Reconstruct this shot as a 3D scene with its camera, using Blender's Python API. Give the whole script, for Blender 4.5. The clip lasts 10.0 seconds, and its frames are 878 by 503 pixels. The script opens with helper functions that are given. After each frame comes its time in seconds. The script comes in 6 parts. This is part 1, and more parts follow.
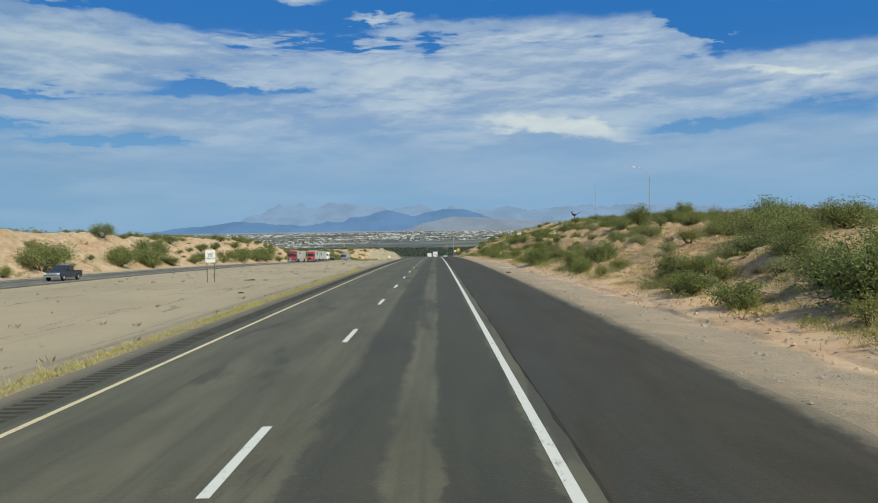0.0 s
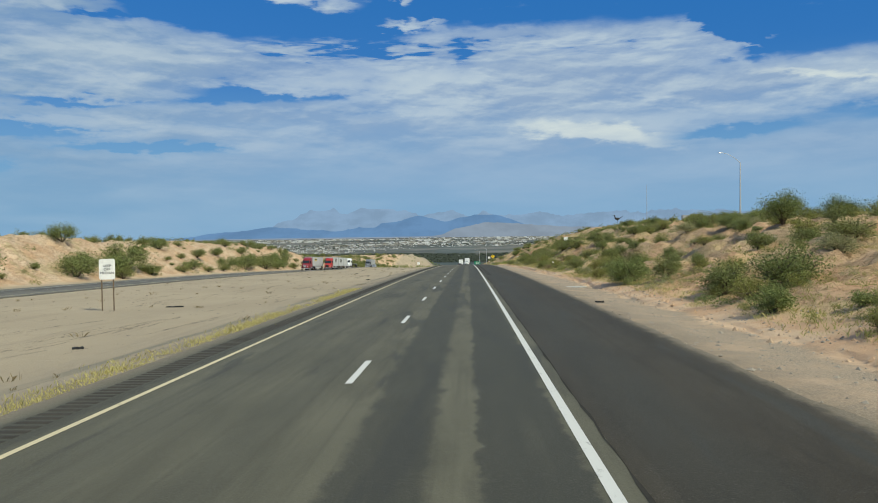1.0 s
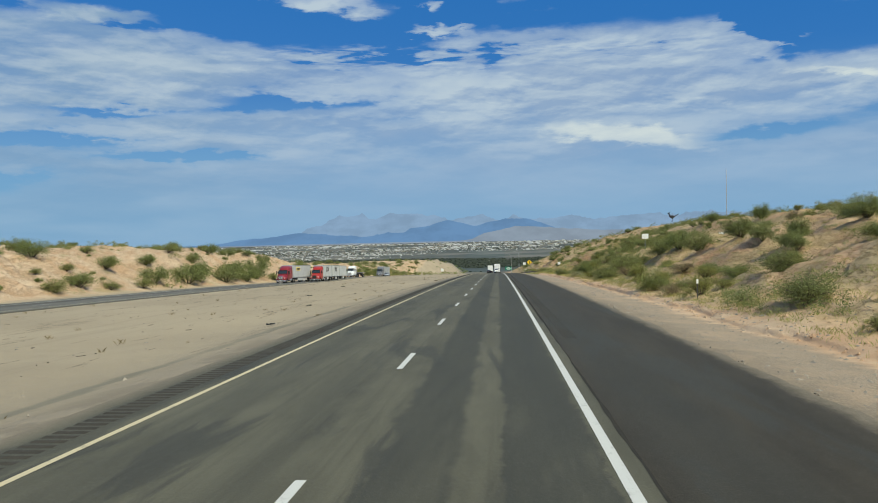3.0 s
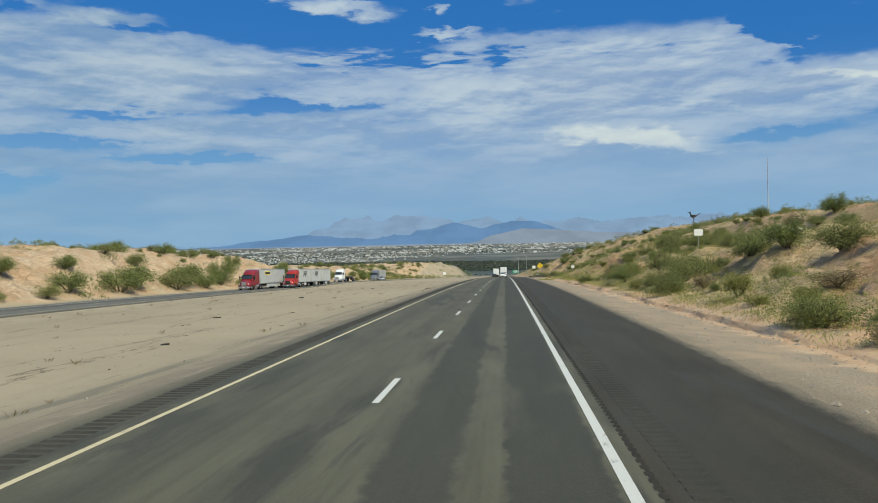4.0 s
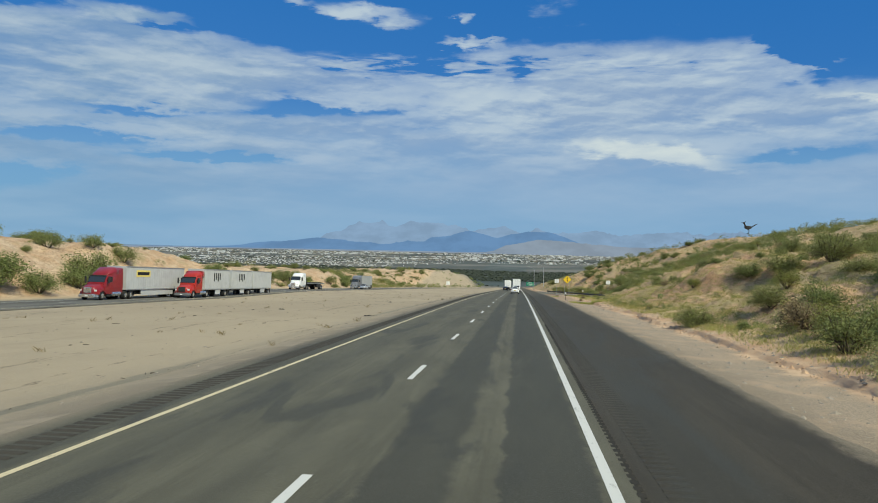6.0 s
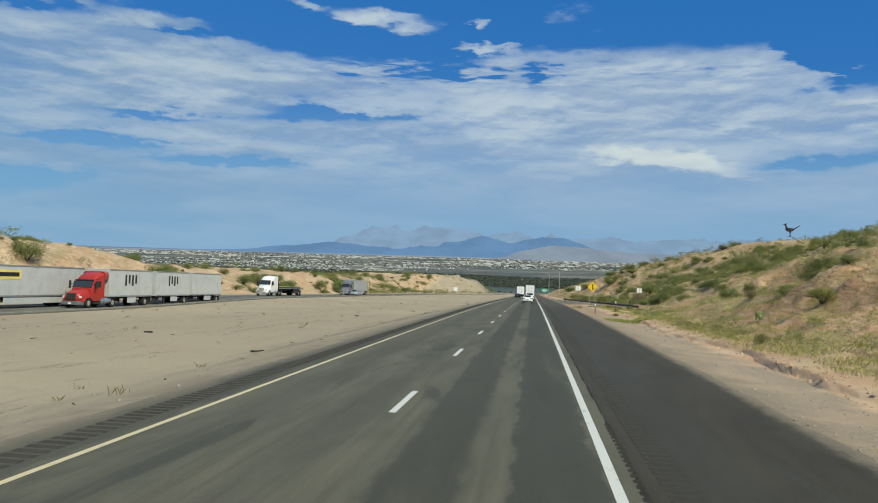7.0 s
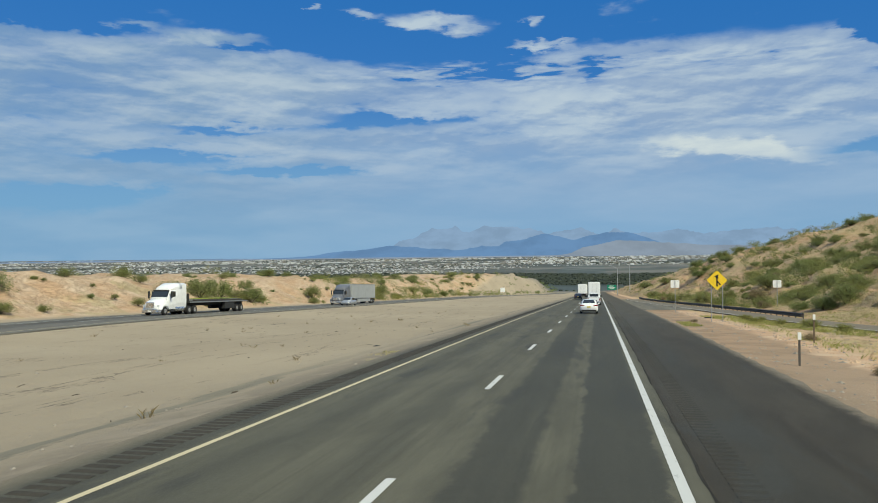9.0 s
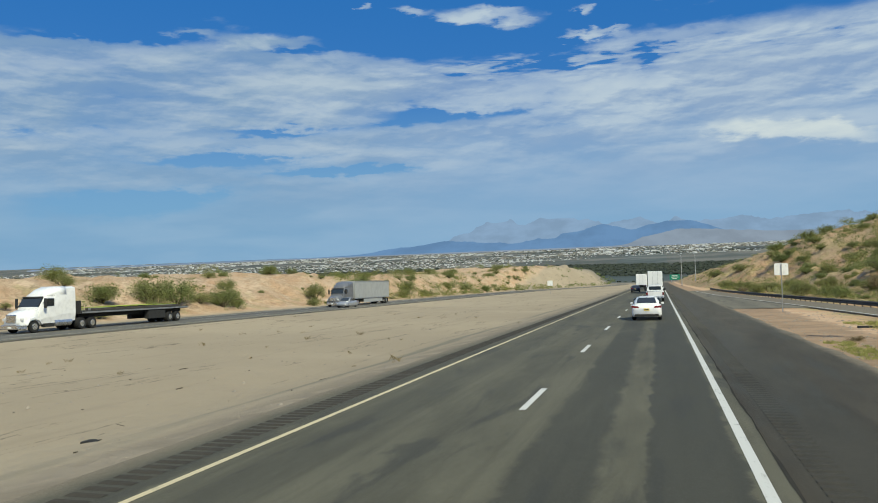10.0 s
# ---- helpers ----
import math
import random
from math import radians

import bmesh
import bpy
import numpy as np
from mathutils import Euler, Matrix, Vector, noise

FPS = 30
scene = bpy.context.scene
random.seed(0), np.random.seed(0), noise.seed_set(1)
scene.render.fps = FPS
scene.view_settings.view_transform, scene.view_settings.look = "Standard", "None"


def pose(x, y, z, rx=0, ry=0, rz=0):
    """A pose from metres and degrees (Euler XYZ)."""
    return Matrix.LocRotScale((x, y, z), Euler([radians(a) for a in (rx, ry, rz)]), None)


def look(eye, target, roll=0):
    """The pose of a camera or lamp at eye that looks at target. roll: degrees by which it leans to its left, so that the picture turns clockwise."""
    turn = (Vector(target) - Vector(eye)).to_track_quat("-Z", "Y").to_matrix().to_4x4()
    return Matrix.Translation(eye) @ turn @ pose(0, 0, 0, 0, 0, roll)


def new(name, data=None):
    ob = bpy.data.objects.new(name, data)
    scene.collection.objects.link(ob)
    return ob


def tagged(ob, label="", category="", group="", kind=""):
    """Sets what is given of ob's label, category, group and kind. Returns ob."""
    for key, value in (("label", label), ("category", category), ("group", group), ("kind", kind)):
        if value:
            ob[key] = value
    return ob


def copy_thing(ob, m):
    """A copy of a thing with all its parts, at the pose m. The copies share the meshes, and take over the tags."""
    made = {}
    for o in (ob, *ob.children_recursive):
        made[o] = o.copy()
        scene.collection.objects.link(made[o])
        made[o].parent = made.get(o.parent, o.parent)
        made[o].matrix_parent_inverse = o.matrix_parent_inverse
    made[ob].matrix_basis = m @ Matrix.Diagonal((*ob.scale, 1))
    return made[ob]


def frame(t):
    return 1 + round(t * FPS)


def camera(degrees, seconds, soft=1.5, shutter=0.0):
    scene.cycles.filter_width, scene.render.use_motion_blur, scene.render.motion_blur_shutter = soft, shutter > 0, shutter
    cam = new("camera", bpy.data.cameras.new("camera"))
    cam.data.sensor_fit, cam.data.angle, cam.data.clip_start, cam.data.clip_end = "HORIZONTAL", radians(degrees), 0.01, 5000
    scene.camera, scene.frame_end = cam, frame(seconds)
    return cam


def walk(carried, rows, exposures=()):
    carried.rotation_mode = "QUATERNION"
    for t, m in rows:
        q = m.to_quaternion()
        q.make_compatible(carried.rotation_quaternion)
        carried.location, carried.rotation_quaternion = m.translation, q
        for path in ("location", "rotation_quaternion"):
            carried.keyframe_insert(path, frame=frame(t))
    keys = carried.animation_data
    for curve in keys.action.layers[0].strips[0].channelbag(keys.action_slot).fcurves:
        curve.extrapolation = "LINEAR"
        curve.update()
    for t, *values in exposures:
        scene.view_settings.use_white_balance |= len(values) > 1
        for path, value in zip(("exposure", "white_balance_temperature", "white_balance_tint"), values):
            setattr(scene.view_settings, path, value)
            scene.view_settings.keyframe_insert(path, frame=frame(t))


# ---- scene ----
# The highway runs along +y; x = 0 is the white right edge line, z = 0 its height at y = 0. Metres.
GRADE, CURVE, Y_EVEN, PLAIN = 0.0226, 8.78e-5, 330.0, -38.0


def road_z(y):
    """Height of the carriageway: a crest that steepens, then an even fall to the valley floor."""
    y = np.asarray(y, dtype=float)
    near = np.minimum(y, Y_EVEN)
    z = -GRADE * near - 0.5 * CURVE * near * near - (GRADE + CURVE * Y_EVEN) * np.maximum(y - Y_EVEN, 0)
    return PLAIN + np.logaddexp(0, (z - PLAIN) / 2.0) * 2.0


def slope_at(y):
    """Pitch of the carriageway in degrees."""
    return float(np.degrees(np.arctan((road_z(y + 1) - road_z(y - 1)) / 2)))


# ---- camera ----
cam = camera(60.4, 10.0, soft=1.0)
ROWS = (
    (0, -1.42, 0.00, 2.65, -0.26, -2.12, 0.84), (0.5, -1.50, 14.97, 2.29, 0.98, -1.78, 0.75), (1, -1.53, 29.74, 1.90, 2.16, -1.65, 0.76),
    (1.5, -1.56, 44.35, 1.53, 2.84, -1.44, 0.90), (2, -1.56, 58.80, 1.11, 3.97, -1.46, 0.98), (2.5, -1.52, 73.09, 0.74, 4.25, -1.37, 1.18),
    (4, -1.40, 115.60, -0.56, 4.93, -1.04, 1.19), (4.5, -1.39, 129.86, -1.05, 5.26, -0.98, 0.88), (5, -1.34, 144.00, -1.54, 5.54, -0.86, 0.26),
    (5.5, -1.31, 158.02, -2.07, 5.77, -0.64, -0.05), (6, -1.24, 172.00, -2.55, 6.08, -0.44, -1.24), (7.5, -1.16, 214.34, -4.23, 7.80, 0.03, -1.66),
    (8, -1.10, 228.41, -4.83, 8.72, 0.04, -1.53), (8.5, -1.06, 242.61, -5.43, 9.02, -0.19, 0.22), (8.7, -1.06, 248.29, -5.67, 9.50, -0.12, 0.42), (9, -1.07, 256.80, -6.03, 11.87, 0.00, 0.70),
    (9.2, -1.07, 262.50, -6.30, 15.05, -0.02, 1.00),
    (9.5, -1.08, 271.09, -6.71, 15.91, -0.05, 1.31), (10, -1.16, 285.46, -7.44, 16.18, -0.27, 2.34))
walk(cam, [(t, pose(x, y, z, 90 + pitch, roll, yaw)) for t, x, y, z, yaw, pitch, roll in ROWS], exposures=((0, -0.1, 6500, -3.0), (10, -0.1, 6500, -3.0)))

# ---- world and sun ----
SUN_TO = Vector((0.53, -0.46, 0.715)).normalized()
world = bpy.data.worlds.new("sky")
scene.world = world
world.use_nodes = True


class Nodes:
    """Short calls for building a node tree."""

    def __init__(self, tree):
        self.tree = tree

    def add(self, kind, *sources):
        node = self.tree.nodes.new(kind)
        for i, s in enumerate(sources):
            if s is None:
                continue
            if isinstance(s, bpy.types.NodeSocket):
                self.tree.links.new(s, node.inputs[i])
            else:
                node.inputs[i].default_value = s
        return node

    def math(self, op, a, b=0.0, c=0.0, clamp=False):
        node = self.add("ShaderNodeMath", a, b, c)
        node.operation, node.use_clamp = op, clamp
        return node.outputs[0]

    def mix(self, f, a, b, blend="MIX"):
        node = self.tree.nodes.new("ShaderNodeMix")
        node.data_type, node.blend_type = "RGBA", blend
        for i, s in ((0, f), (6, a), (7, b)):
            if isinstance(s, bpy.types.NodeSocket):
                self.tree.links.new(s, node.inputs[i])
            elif i:
                node.inputs[i].default_value = (*s, 1)
            else:
                node.inputs[i].default_value = s
        return node.outputs[2]

    def smooth(self, v, lo, hi, a=0.0, b=1.0):
        node = self.add("ShaderNodeMapRange", v, lo, hi, a, b)
        node.interpolation_type = "SMOOTHSTEP"
        return node.outputs[0]

    def noise(self, vec, scale, detail=4.0, rough=0.55, warp=0.0):
        node = self.tree.nodes.new("ShaderNodeTexNoise")
        self.tree.links.new(vec, node.inputs["Vector"])
        for key, value in (("Scale", scale), ("Detail", detail), ("Roughness", rough), ("Distortion", warp)):
            node.inputs[key].default_value = value
        return node.outputs[0]

    def stretch(self, vec, sx, sy, sz, ox=0.0, oy=0.0, oz=0.0):
        node = self.add("ShaderNodeMapping", vec)
        node.inputs["Scale"].default_value, node.inputs["Location"].default_value = (sx, sy, sz), (ox, oy, oz)
        return node.outputs[0]


def build_sky():
    n = Nodes(world.node_tree)
    sky = n.add("ShaderNodeTexSky")
    sky.sky_type, sky.sun_disc, sky.altitude = "NISHITA", False, 1200.0
    sky.sun_elevation, sky.sun_rotation = math.asin(SUN_TO.z), math.atan2(SUN_TO.x, SUN_TO.y)
    sky.air_density, sky.dust_density, sky.ozone_density = 1.0, 0.3, 4.0
    d = n.add("ShaderNodeSeparateXYZ", n.add("ShaderNodeTexCoord").outputs["Generated"])
    dx, dy, dz = d.outputs
    az = n.math("MULTIPLY", n.math("ARCTAN2", dx, dy), 57.296)
    el = n.math("MULTIPLY", n.math("ARCSINE", dz), 57.296)

    def ang(sx, sy, ox=0.0, oy=0.0):
        """Bearing and height as a plane of cloud, stretched along the horizon."""
        return n.add("ShaderNodeCombineXYZ", n.math("MULTIPLY_ADD", az, sx, ox), n.math("MULTIPLY_ADD", el, sy, oy), 0.0).outputs[0]

    big = n.noise(ang(0.06, 0.16, 3.1, 1.7), 1.0, 2.0, 0.5)
    fine = n.noise(ang(0.13, 0.50, 0.4, 5.2), 1.0, 6.0, 0.55, 0.2)
    over = n.noise(ang(0.13, 0.50, 0.37, 5.42), 1.0, 6.0, 0.55, 0.2)
    wisp = n.noise(ang(0.55, 1.6, 7.0, 2.0), 1.0, 4.0, 0.55, 0.2)
    crisp = n.noise(ang(0.55, 1.6, 6.95, 2.2), 1.0, 4.0, 0.55, 0.2)
    ripple = n.noise(ang(0.34, 2.3, 1.0, 4.0), 1.0, 4.0, 0.55, 0.35)
    soft = n.noise(ang(0.09, 0.42, 8.0, 2.0), 1.0, 3.0, 0.5, 0.2)

    def off(v, gain):
        return n.math("MULTIPLY", n.math("SUBTRACT", v, 0.5), gain)

    az_torn = n.math("ADD", az, n.math("ADD", off(fine, 7.0), off(wisp, 3.4)))
    el_torn = n.math("ADD", el, n.math("ADD", off(soft, 1.6), n.math("ADD", off(fine, 1.5), off(wisp, 1.5))))

    def lobe(a, e, wa, we, tilt=0.0):
        """A soft, torn oval round the bearing a and the height e, in degrees; tilt lowers it towards the right."""
        u = n.math("SUBTRACT", az_torn, a)
        v = n.math("DIVIDE", n.math("MULTIPLY_ADD", u, tilt, n.math("SUBTRACT", el_torn, e)), we)
        u = n.math("DIVIDE", u, wa)
        return n.math("EXPONENT", n.math("MULTIPLY", n.math("ADD", n.math("MULTIPLY", u, u), n.math("MULTIPLY", v, v)), -1.0))

    # the sheet of cloud and its upper brim, which drops at the right
    brim = n.math("ADD", n.smooth(az_torn, -19.0, -28.0, 14.3, 15.4), n.math("ADD", n.smooth(az_torn, -6.0, -0.5, 0.0, 0.8), n.smooth(az_torn, 15.5, 21.5, 0.0, -3.4)))
    depth = n.math("SUBTRACT", el_torn, brim)
    above = n.smooth(depth, -1.1, 0.6, 0.0, -0.56)
    calm = n.smooth(el, 2.0, 7.0, 0.2, 1.0)
    cover = n.math("ADD", 0.72, n.math("MULTIPLY", n.math("ADD", off(big, 0.5), n.math("ADD", off(fine, 0.85), off(wisp, 0.32))), calm))
    cover = n.math("ADD", cover, n.math("ADD", above, n.smooth(el, 21.0, 40.0, 0.0, 0.45)))
    gaps = ((-15.2, 9.9, 4.4, 0.50, -0.66), (-19.0, 9.3, 3.0, 0.3, -0.36), (-28.0, 9.0, 5.0, 0.36, -0.56), (-32.0, 6.9, 6.0, 0.52, -0.66), (-23.5, 6.0, 6.5, 0.36, -0.62), (-37.0, 4.1, 6.0, 0.8, -0.5), (-42.0, 3.4, 9.0, 1.6, -0.3),
            (-0.4, 12.8, 0.9, 0.7, -0.44), (18.8, 6.6, 4.0, 0.5, -0.56), (27.0, 7.4, 7.0, 1.0, -0.42), (12.0, 14.6, 5.0, 0.5, -0.16), (-27.0, 14.7, 2.2, 0.25, -0.40), (-40.0, 15.1, 5.0, 0.3, -0.36), (-45.0, 8.8, 2.5, 0.3, -0.3), (18.5, 11.6, 1.5, 0.4, -0.26), (-6.0, 8.6, 4.0, 0.2, -0.14))
    heaps = ((-28.5, 15.5, 2.8, 0.55, 0.62), (-34.0, 15.9, 2.0, 0.35, 0.42), (-17.5, 17.7, 1.4, 0.4, 0.55), (-12.2, 17.2, 2.6, 0.5, 0.66), (-8.7, 16.4, 1.3, 0.5, 0.62), (-4.2, 15.1, 2.1, 0.26, 0.62), (-4.6, 16.8, 0.8, 0.35, 0.56),
             (-21.3, 17.9, 0.6, 0.3, 0.5), (20.4, 12.5, 1.4, 0.18, 0.40), (9.5, 7.0, 6.0, 1.0, 0.3), (25.0, 10.0, 7.0, 0.8, 0.36), (4.0, 10.5, 9.0, 1.8, 0.20), (-22.0, 12.0, 10.0, 1.2, 0.12), (0.0, 4.0, 60.0, 2.2, 0.10))
    for a, e, wa, we, gain in gaps + heaps:
        cover = n.math("ADD", cover, n.math("MULTIPLY", lobe(a, e, wa, we), gain))
    comb = n.math("MULTIPLY", n.math("SUBTRACT", n.math("MULTIPLY", n.math("SUBTRACT", ripple, 0.5), 3.6), 0.26), n.math("ADD", lobe(-8.5, 13.2, 8.0, 0.75), n.math("MULTIPLY", lobe(8.0, 13.2, 8.0, 0.7), 0.45)))
    cover = n.math("ADD", cover, comb)
    dense = n.math("ADD", n.smooth(cover, 0.30, 0.58, 0.0, 0.62), n.smooth(cover, 0.50, 0.95, 0.0, 0.38))
    lift = n.smooth(el, 2.5, 12.0)
    lit = n.mix(lift, (3.9, 4.9, 7.0), (5.7, 6.35, 7.6))
    shade = n.mix(lift, (3.1, 4.3, 6.6), (3.3, 4.25, 6.4))
    relief = n.math("MULTIPLY", n.math("ADD", n.smooth(n.math("SUBTRACT", fine, over), -0.10, 0.10, -0.30, 0.30), n.smooth(n.math("SUBTRACT", wisp, crisp), -0.12, 0.12, -0.09, 0.09)), n.smooth(el, 2.5, 9.0, 0.25, 1.0))
    tint = n.math("ADD", n.math("MULTIPLY", lobe(-1.0, 11.4, 11.0, 1.5), 0.45), n.math("MULTIPLY", n.math("ADD", lobe(-12.5, 17.3, 4.0, 0.8), lobe(-4.2, 15.6, 2.4, 1.0)), 0.5))
    tint = n.math("SUBTRACT", tint, n.math("MULTIPLY", n.math("ADD", lobe(13.0, 8.7, 9.0, 0.6), lobe(8.0, 5.4, 9.0, 0.7)), 0.40))
    body = n.math("ADD", n.math("ADD", n.smooth(soft, 0.36, 0.64, 0.10, 0.85), relief), tint, clamp=True)
    cloud = n.mix(body, shade, lit)
    cloud = n.mix(n.smooth(az, -8.0, -34.0, 0.0, 0.75), cloud, n.mix(body, (2.6, 3.8, 5.8), (4.5, 5.3, 6.8)))
    blue = n.mix(0.72, sky.outputs[0], (0.0, 1.5, 5.7))
    blue = n.mix(n.smooth(el, 13.0, 1.0), blue, (2.2, 4.1, 6.7))
    out = n.mix(n.math("MULTIPLY", dense, n.smooth(el, 0.5, 8.0, 0.5, 0.97)), blue, cloud)
    gleam = n.math("ADD", lobe(9.9, 7.0, 7.4, 1.0, 0.13), n.math("MULTIPLY", lobe(25.0, 10.1, 6.0, 0.55, 0.12), 0.75), clamp=True)
    out = n.mix(n.math("MULTIPLY", n.smooth(gleam, 0.25, 0.8), n.smooth(cover, 0.5, 0.95, 0.0, 0.9)), out, n.mix(body, (6.2, 6.7, 7.6), (7.7, 7.9, 8.1)))
    back = world.node_tree.nodes["Background"]
    world.node_tree.links.new(out, back.inputs[0])
    back.inputs[1].default_value = 0.1


build_sky()
sun = new("sun", bpy.data.lights.new("sun", "SUN"))
sun.data.energy, sun.data.angle, sun.data.color = 4.8, radians(0.5), (1.0, 0.905, 0.735)
sun.matrix_world = look(SUN_TO * 100, (0, 0, 0))


# ---- materials ----
def material(name, rough=0.8, metal=0.0, spec=0.3):
    m = bpy.data.materials.new(name)
    m.use_nodes = True
    b = m.node_tree.nodes["Principled BSDF"]
    b.inputs["Roughness"].default_value, b.inputs["Metallic"].default_value = rough, metal
    b.inputs["Specular IOR Level"].default_value = spec
    return m, Nodes(m.node_tree), b


def set_bump(n, b, height, strength, distance):
    bump = n.add("ShaderNodeBump")
    bump.inputs["Strength"].default_value, bump.inputs["Distance"].default_value = strength, distance
    n.tree.links.new(height, bump.inputs["Height"])
    n.tree.links.new(bump.outputs[0], b.inputs["Normal"])


def plain(name, col, rough=0.6, metal=0.0, grime=0.25, scale=3.0, spec=0.4, coat=0.0):
    """Paint, plastic or metal with a little uneven dirt."""
    m, n, b = material(name, rough, metal, spec)
    where = n.add("ShaderNodeTexCoord").outputs["Object"]
    dirt = n.noise(where, scale, 6.0, 0.65)
    dark = tuple(c * (1 - grime) * 0.95 + 0.02 * grime for c in col)
    n.tree.links.new(n.mix(n.smooth(dirt, 0.42, 0.72), col, dark), b.inputs["Base Color"])
    n.tree.links.new(n.smooth(n.noise(where, scale * 7, 3.0), 0.3, 0.7, rough * 0.85, min(1.0, rough * 1.2)), b.inputs["Roughness"])
    b.inputs["Coat Weight"].default_value = coat
    return m


def foliage(name, a, c, rough=0.75):
    """Leaves whose tint changes from leaf to leaf and from plant to plant."""
    m, n, b = material(name, rough, 0.0, 0.2)
    leaf = n.add("ShaderNodeNewGeometry").outputs["Random Per Island"]
    plant = n.add("ShaderNodeObjectInfo").outputs["Random"]
    tone = n.mix(leaf, a, c)
    tone = n.mix(n.math("MULTIPLY", plant, 0.55), tone, tuple(0.55 * x + 0.45 * y for x, y in zip(c, (0.20, 0.17, 0.08))))
    n.tree.links.new(tone, b.inputs["Base Color"])
    glow = n.add("ShaderNodeBsdfTranslucent", tone)
    both = n.add("ShaderNodeMixShader", 0.32, b.outputs[0], glow.outputs[0])
    n.tree.links.new(both.outputs[0], m.node_tree.nodes["Material Output"].inputs[0])
    return m


def ground_material():
    """Desert soil: pale sand in the median, red earth on the banks, grey gravel beside the asphalt."""
    m, n, b = material("desert_soil", 0.95, 0.0, 0.1)
    pos = n.add("ShaderNodeNewGeometry").outputs["Position"]
    x, y, z = n.add("ShaderNodeSeparateXYZ", pos).outputs
    wide, mid, grit = n.noise(pos, 0.05, 5.0, 0.6, 0.5), n.noise(pos, 0.45, 6.0, 0.62, 0.4), n.noise(pos, 9.0, 4.0, 0.7)
    ragged = n.math("ADD", x, n.math("MULTIPLY", n.math("SUBTRACT", mid, 0.5), 2.6))
    sand = n.mix(n.smooth(wide, 0.35, 0.66), (0.385, 0.318, 0.225), (0.337, 0.278, 0.198))
    sand = n.mix(n.smooth(mid, 0.54, 0.76, 0.0, 0.4), sand, (0.30, 0.245, 0.18))
    tracks = n.noise(n.stretch(pos, 0.8, 0.022, 1, 2.0), 1.0, 3.0, 0.6)
    sand = n.mix(n.smooth(tracks, 0.56, 0.70, 0.0, 0.35), sand, (0.28, 0.232, 0.17))
    drift = n.noise(n.stretch(pos, 0.6, 0.05, 1, 4.0), 1.0, 8.0, 0.66, 0.5)
    sand = n.mix(n.math("MULTIPLY", n.smooth(drift, 0.600, 0.605), n.smooth(drift, 0.620, 0.612, 0.0, 0.9)), sand, (0.14, 0.115, 0.085))
    red = n.mix(n.smooth(mid, 0.35, 0.7), (0.50, 0.295, 0.165), (0.56, 0.385, 0.24))
    pale = n.mix(n.smooth(wide, 0.4, 0.62), red, (0.53, 0.375, 0.23))
    scrub = n.mix(n.math("MULTIPLY", n.smooth(n.noise(pos, 0.16, 6.0, 0.7, 0.6), 0.45, 0.56, 0.0, 0.62), n.math("MULTIPLY", n.smooth(y, 90.0, 210.0, 0.45, 1.0), n.smooth(x, 26.0, 15.0, 0.65, 1.0))), pale, (0.37, 0.325, 0.145))
    speck = n.noise(pos, 1.3, 9.0, 0.74, 0.5)
    scrub = n.mix(n.smooth(speck, 0.50, 0.62, 0.0, 0.55), scrub, (0.25, 0.205, 0.10))
    scrub = n.mix(n.smooth(n.noise(pos, 3.7, 6.0, 0.7), 0.60, 0.72, 0.0, 0.4), scrub, (0.13, 0.105, 0.06))
    gravel = n.mix(n.smooth(n.noise(pos, 24.0, 4.0, 0.7), 0.35, 0.68), (0.225, 0.182, 0.135), (0.44, 0.352, 0.26))
    gravel = n.mix(n.smooth(mid, 0.45, 0.65, 0.0, 0.45), gravel, (0.46, 0.33, 0.22))
    gravel = n.mix(n.smooth(ragged, 6.2, 4.2, 0.0, 0.5), gravel, (0.185, 0.152, 0.112))
    cut = n.mix(n.smooth(mid, 0.4, 0.65), (0.50, 0.325, 0.20), (0.55, 0.40, 0.27))
    gravel = n.mix(n.smooth(y, 255.0, 300.0), gravel, n.mix(n.smooth(mid, 0.4, 0.62), (0.37, 0.255, 0.165), (0.29, 0.205, 0.135)))
    tone = n.mix(n.smooth(ragged, 3.6, 3.9), sand, gravel)
    tone = n.mix(n.smooth(ragged, 7.3, 8.2), tone, cut)
    tone = n.mix(n.smooth(ragged, 8.6, 10.6), tone, scrub)
    dune = n.mix(n.smooth(n.noise(pos, 0.22, 7.0, 0.68, 0.5), 0.36, 0.64), (0.50, 0.335, 0.205), (0.56, 0.425, 0.295))
    dune = n.mix(n.smooth(speck, 0.54, 0.66, 0.0, 0.4), dune, (0.27, 0.235, 0.12))
    dune = n.mix(n.smooth(n.noise(pos, 0.12, 6.0, 0.7, 0.6), 0.54, 0.62, 0.0, 0.5), dune, (0.34, 0.30, 0.15))
    tone = n.mix(n.smooth(ragged, -57.0, -60.0), tone, dune)
    ditch = n.math("MULTIPLY", n.smooth(ragged, -13.4, -12.6), n.smooth(ragged, -11.4, -12.0))
    tone = n.mix(n.math("MULTIPLY", ditch, n.smooth(wide, 0.35, 0.6, 0.2, 0.75)), tone, (0.20, 0.185, 0.14))
    edge = n.mix(n.smooth(mid, 0.45, 0.6), (0.235, 0.198, 0.15), (0.31, 0.26, 0.195))
    tone = n.mix(n.math("MULTIPLY", n.smooth(ragged, -12.0, -9.4), n.smooth(ragged, 3.0, 2.0)), tone, edge)
    # valley floor: distance haze painted in as bluish, paler soil tones
    far = n.mix(n.smooth(n.noise(pos, 0.006, 6.0, 0.65, 0.4), 0.42, 0.6), (0.075, 0.092, 0.092), (0.165, 0.17, 0.155))
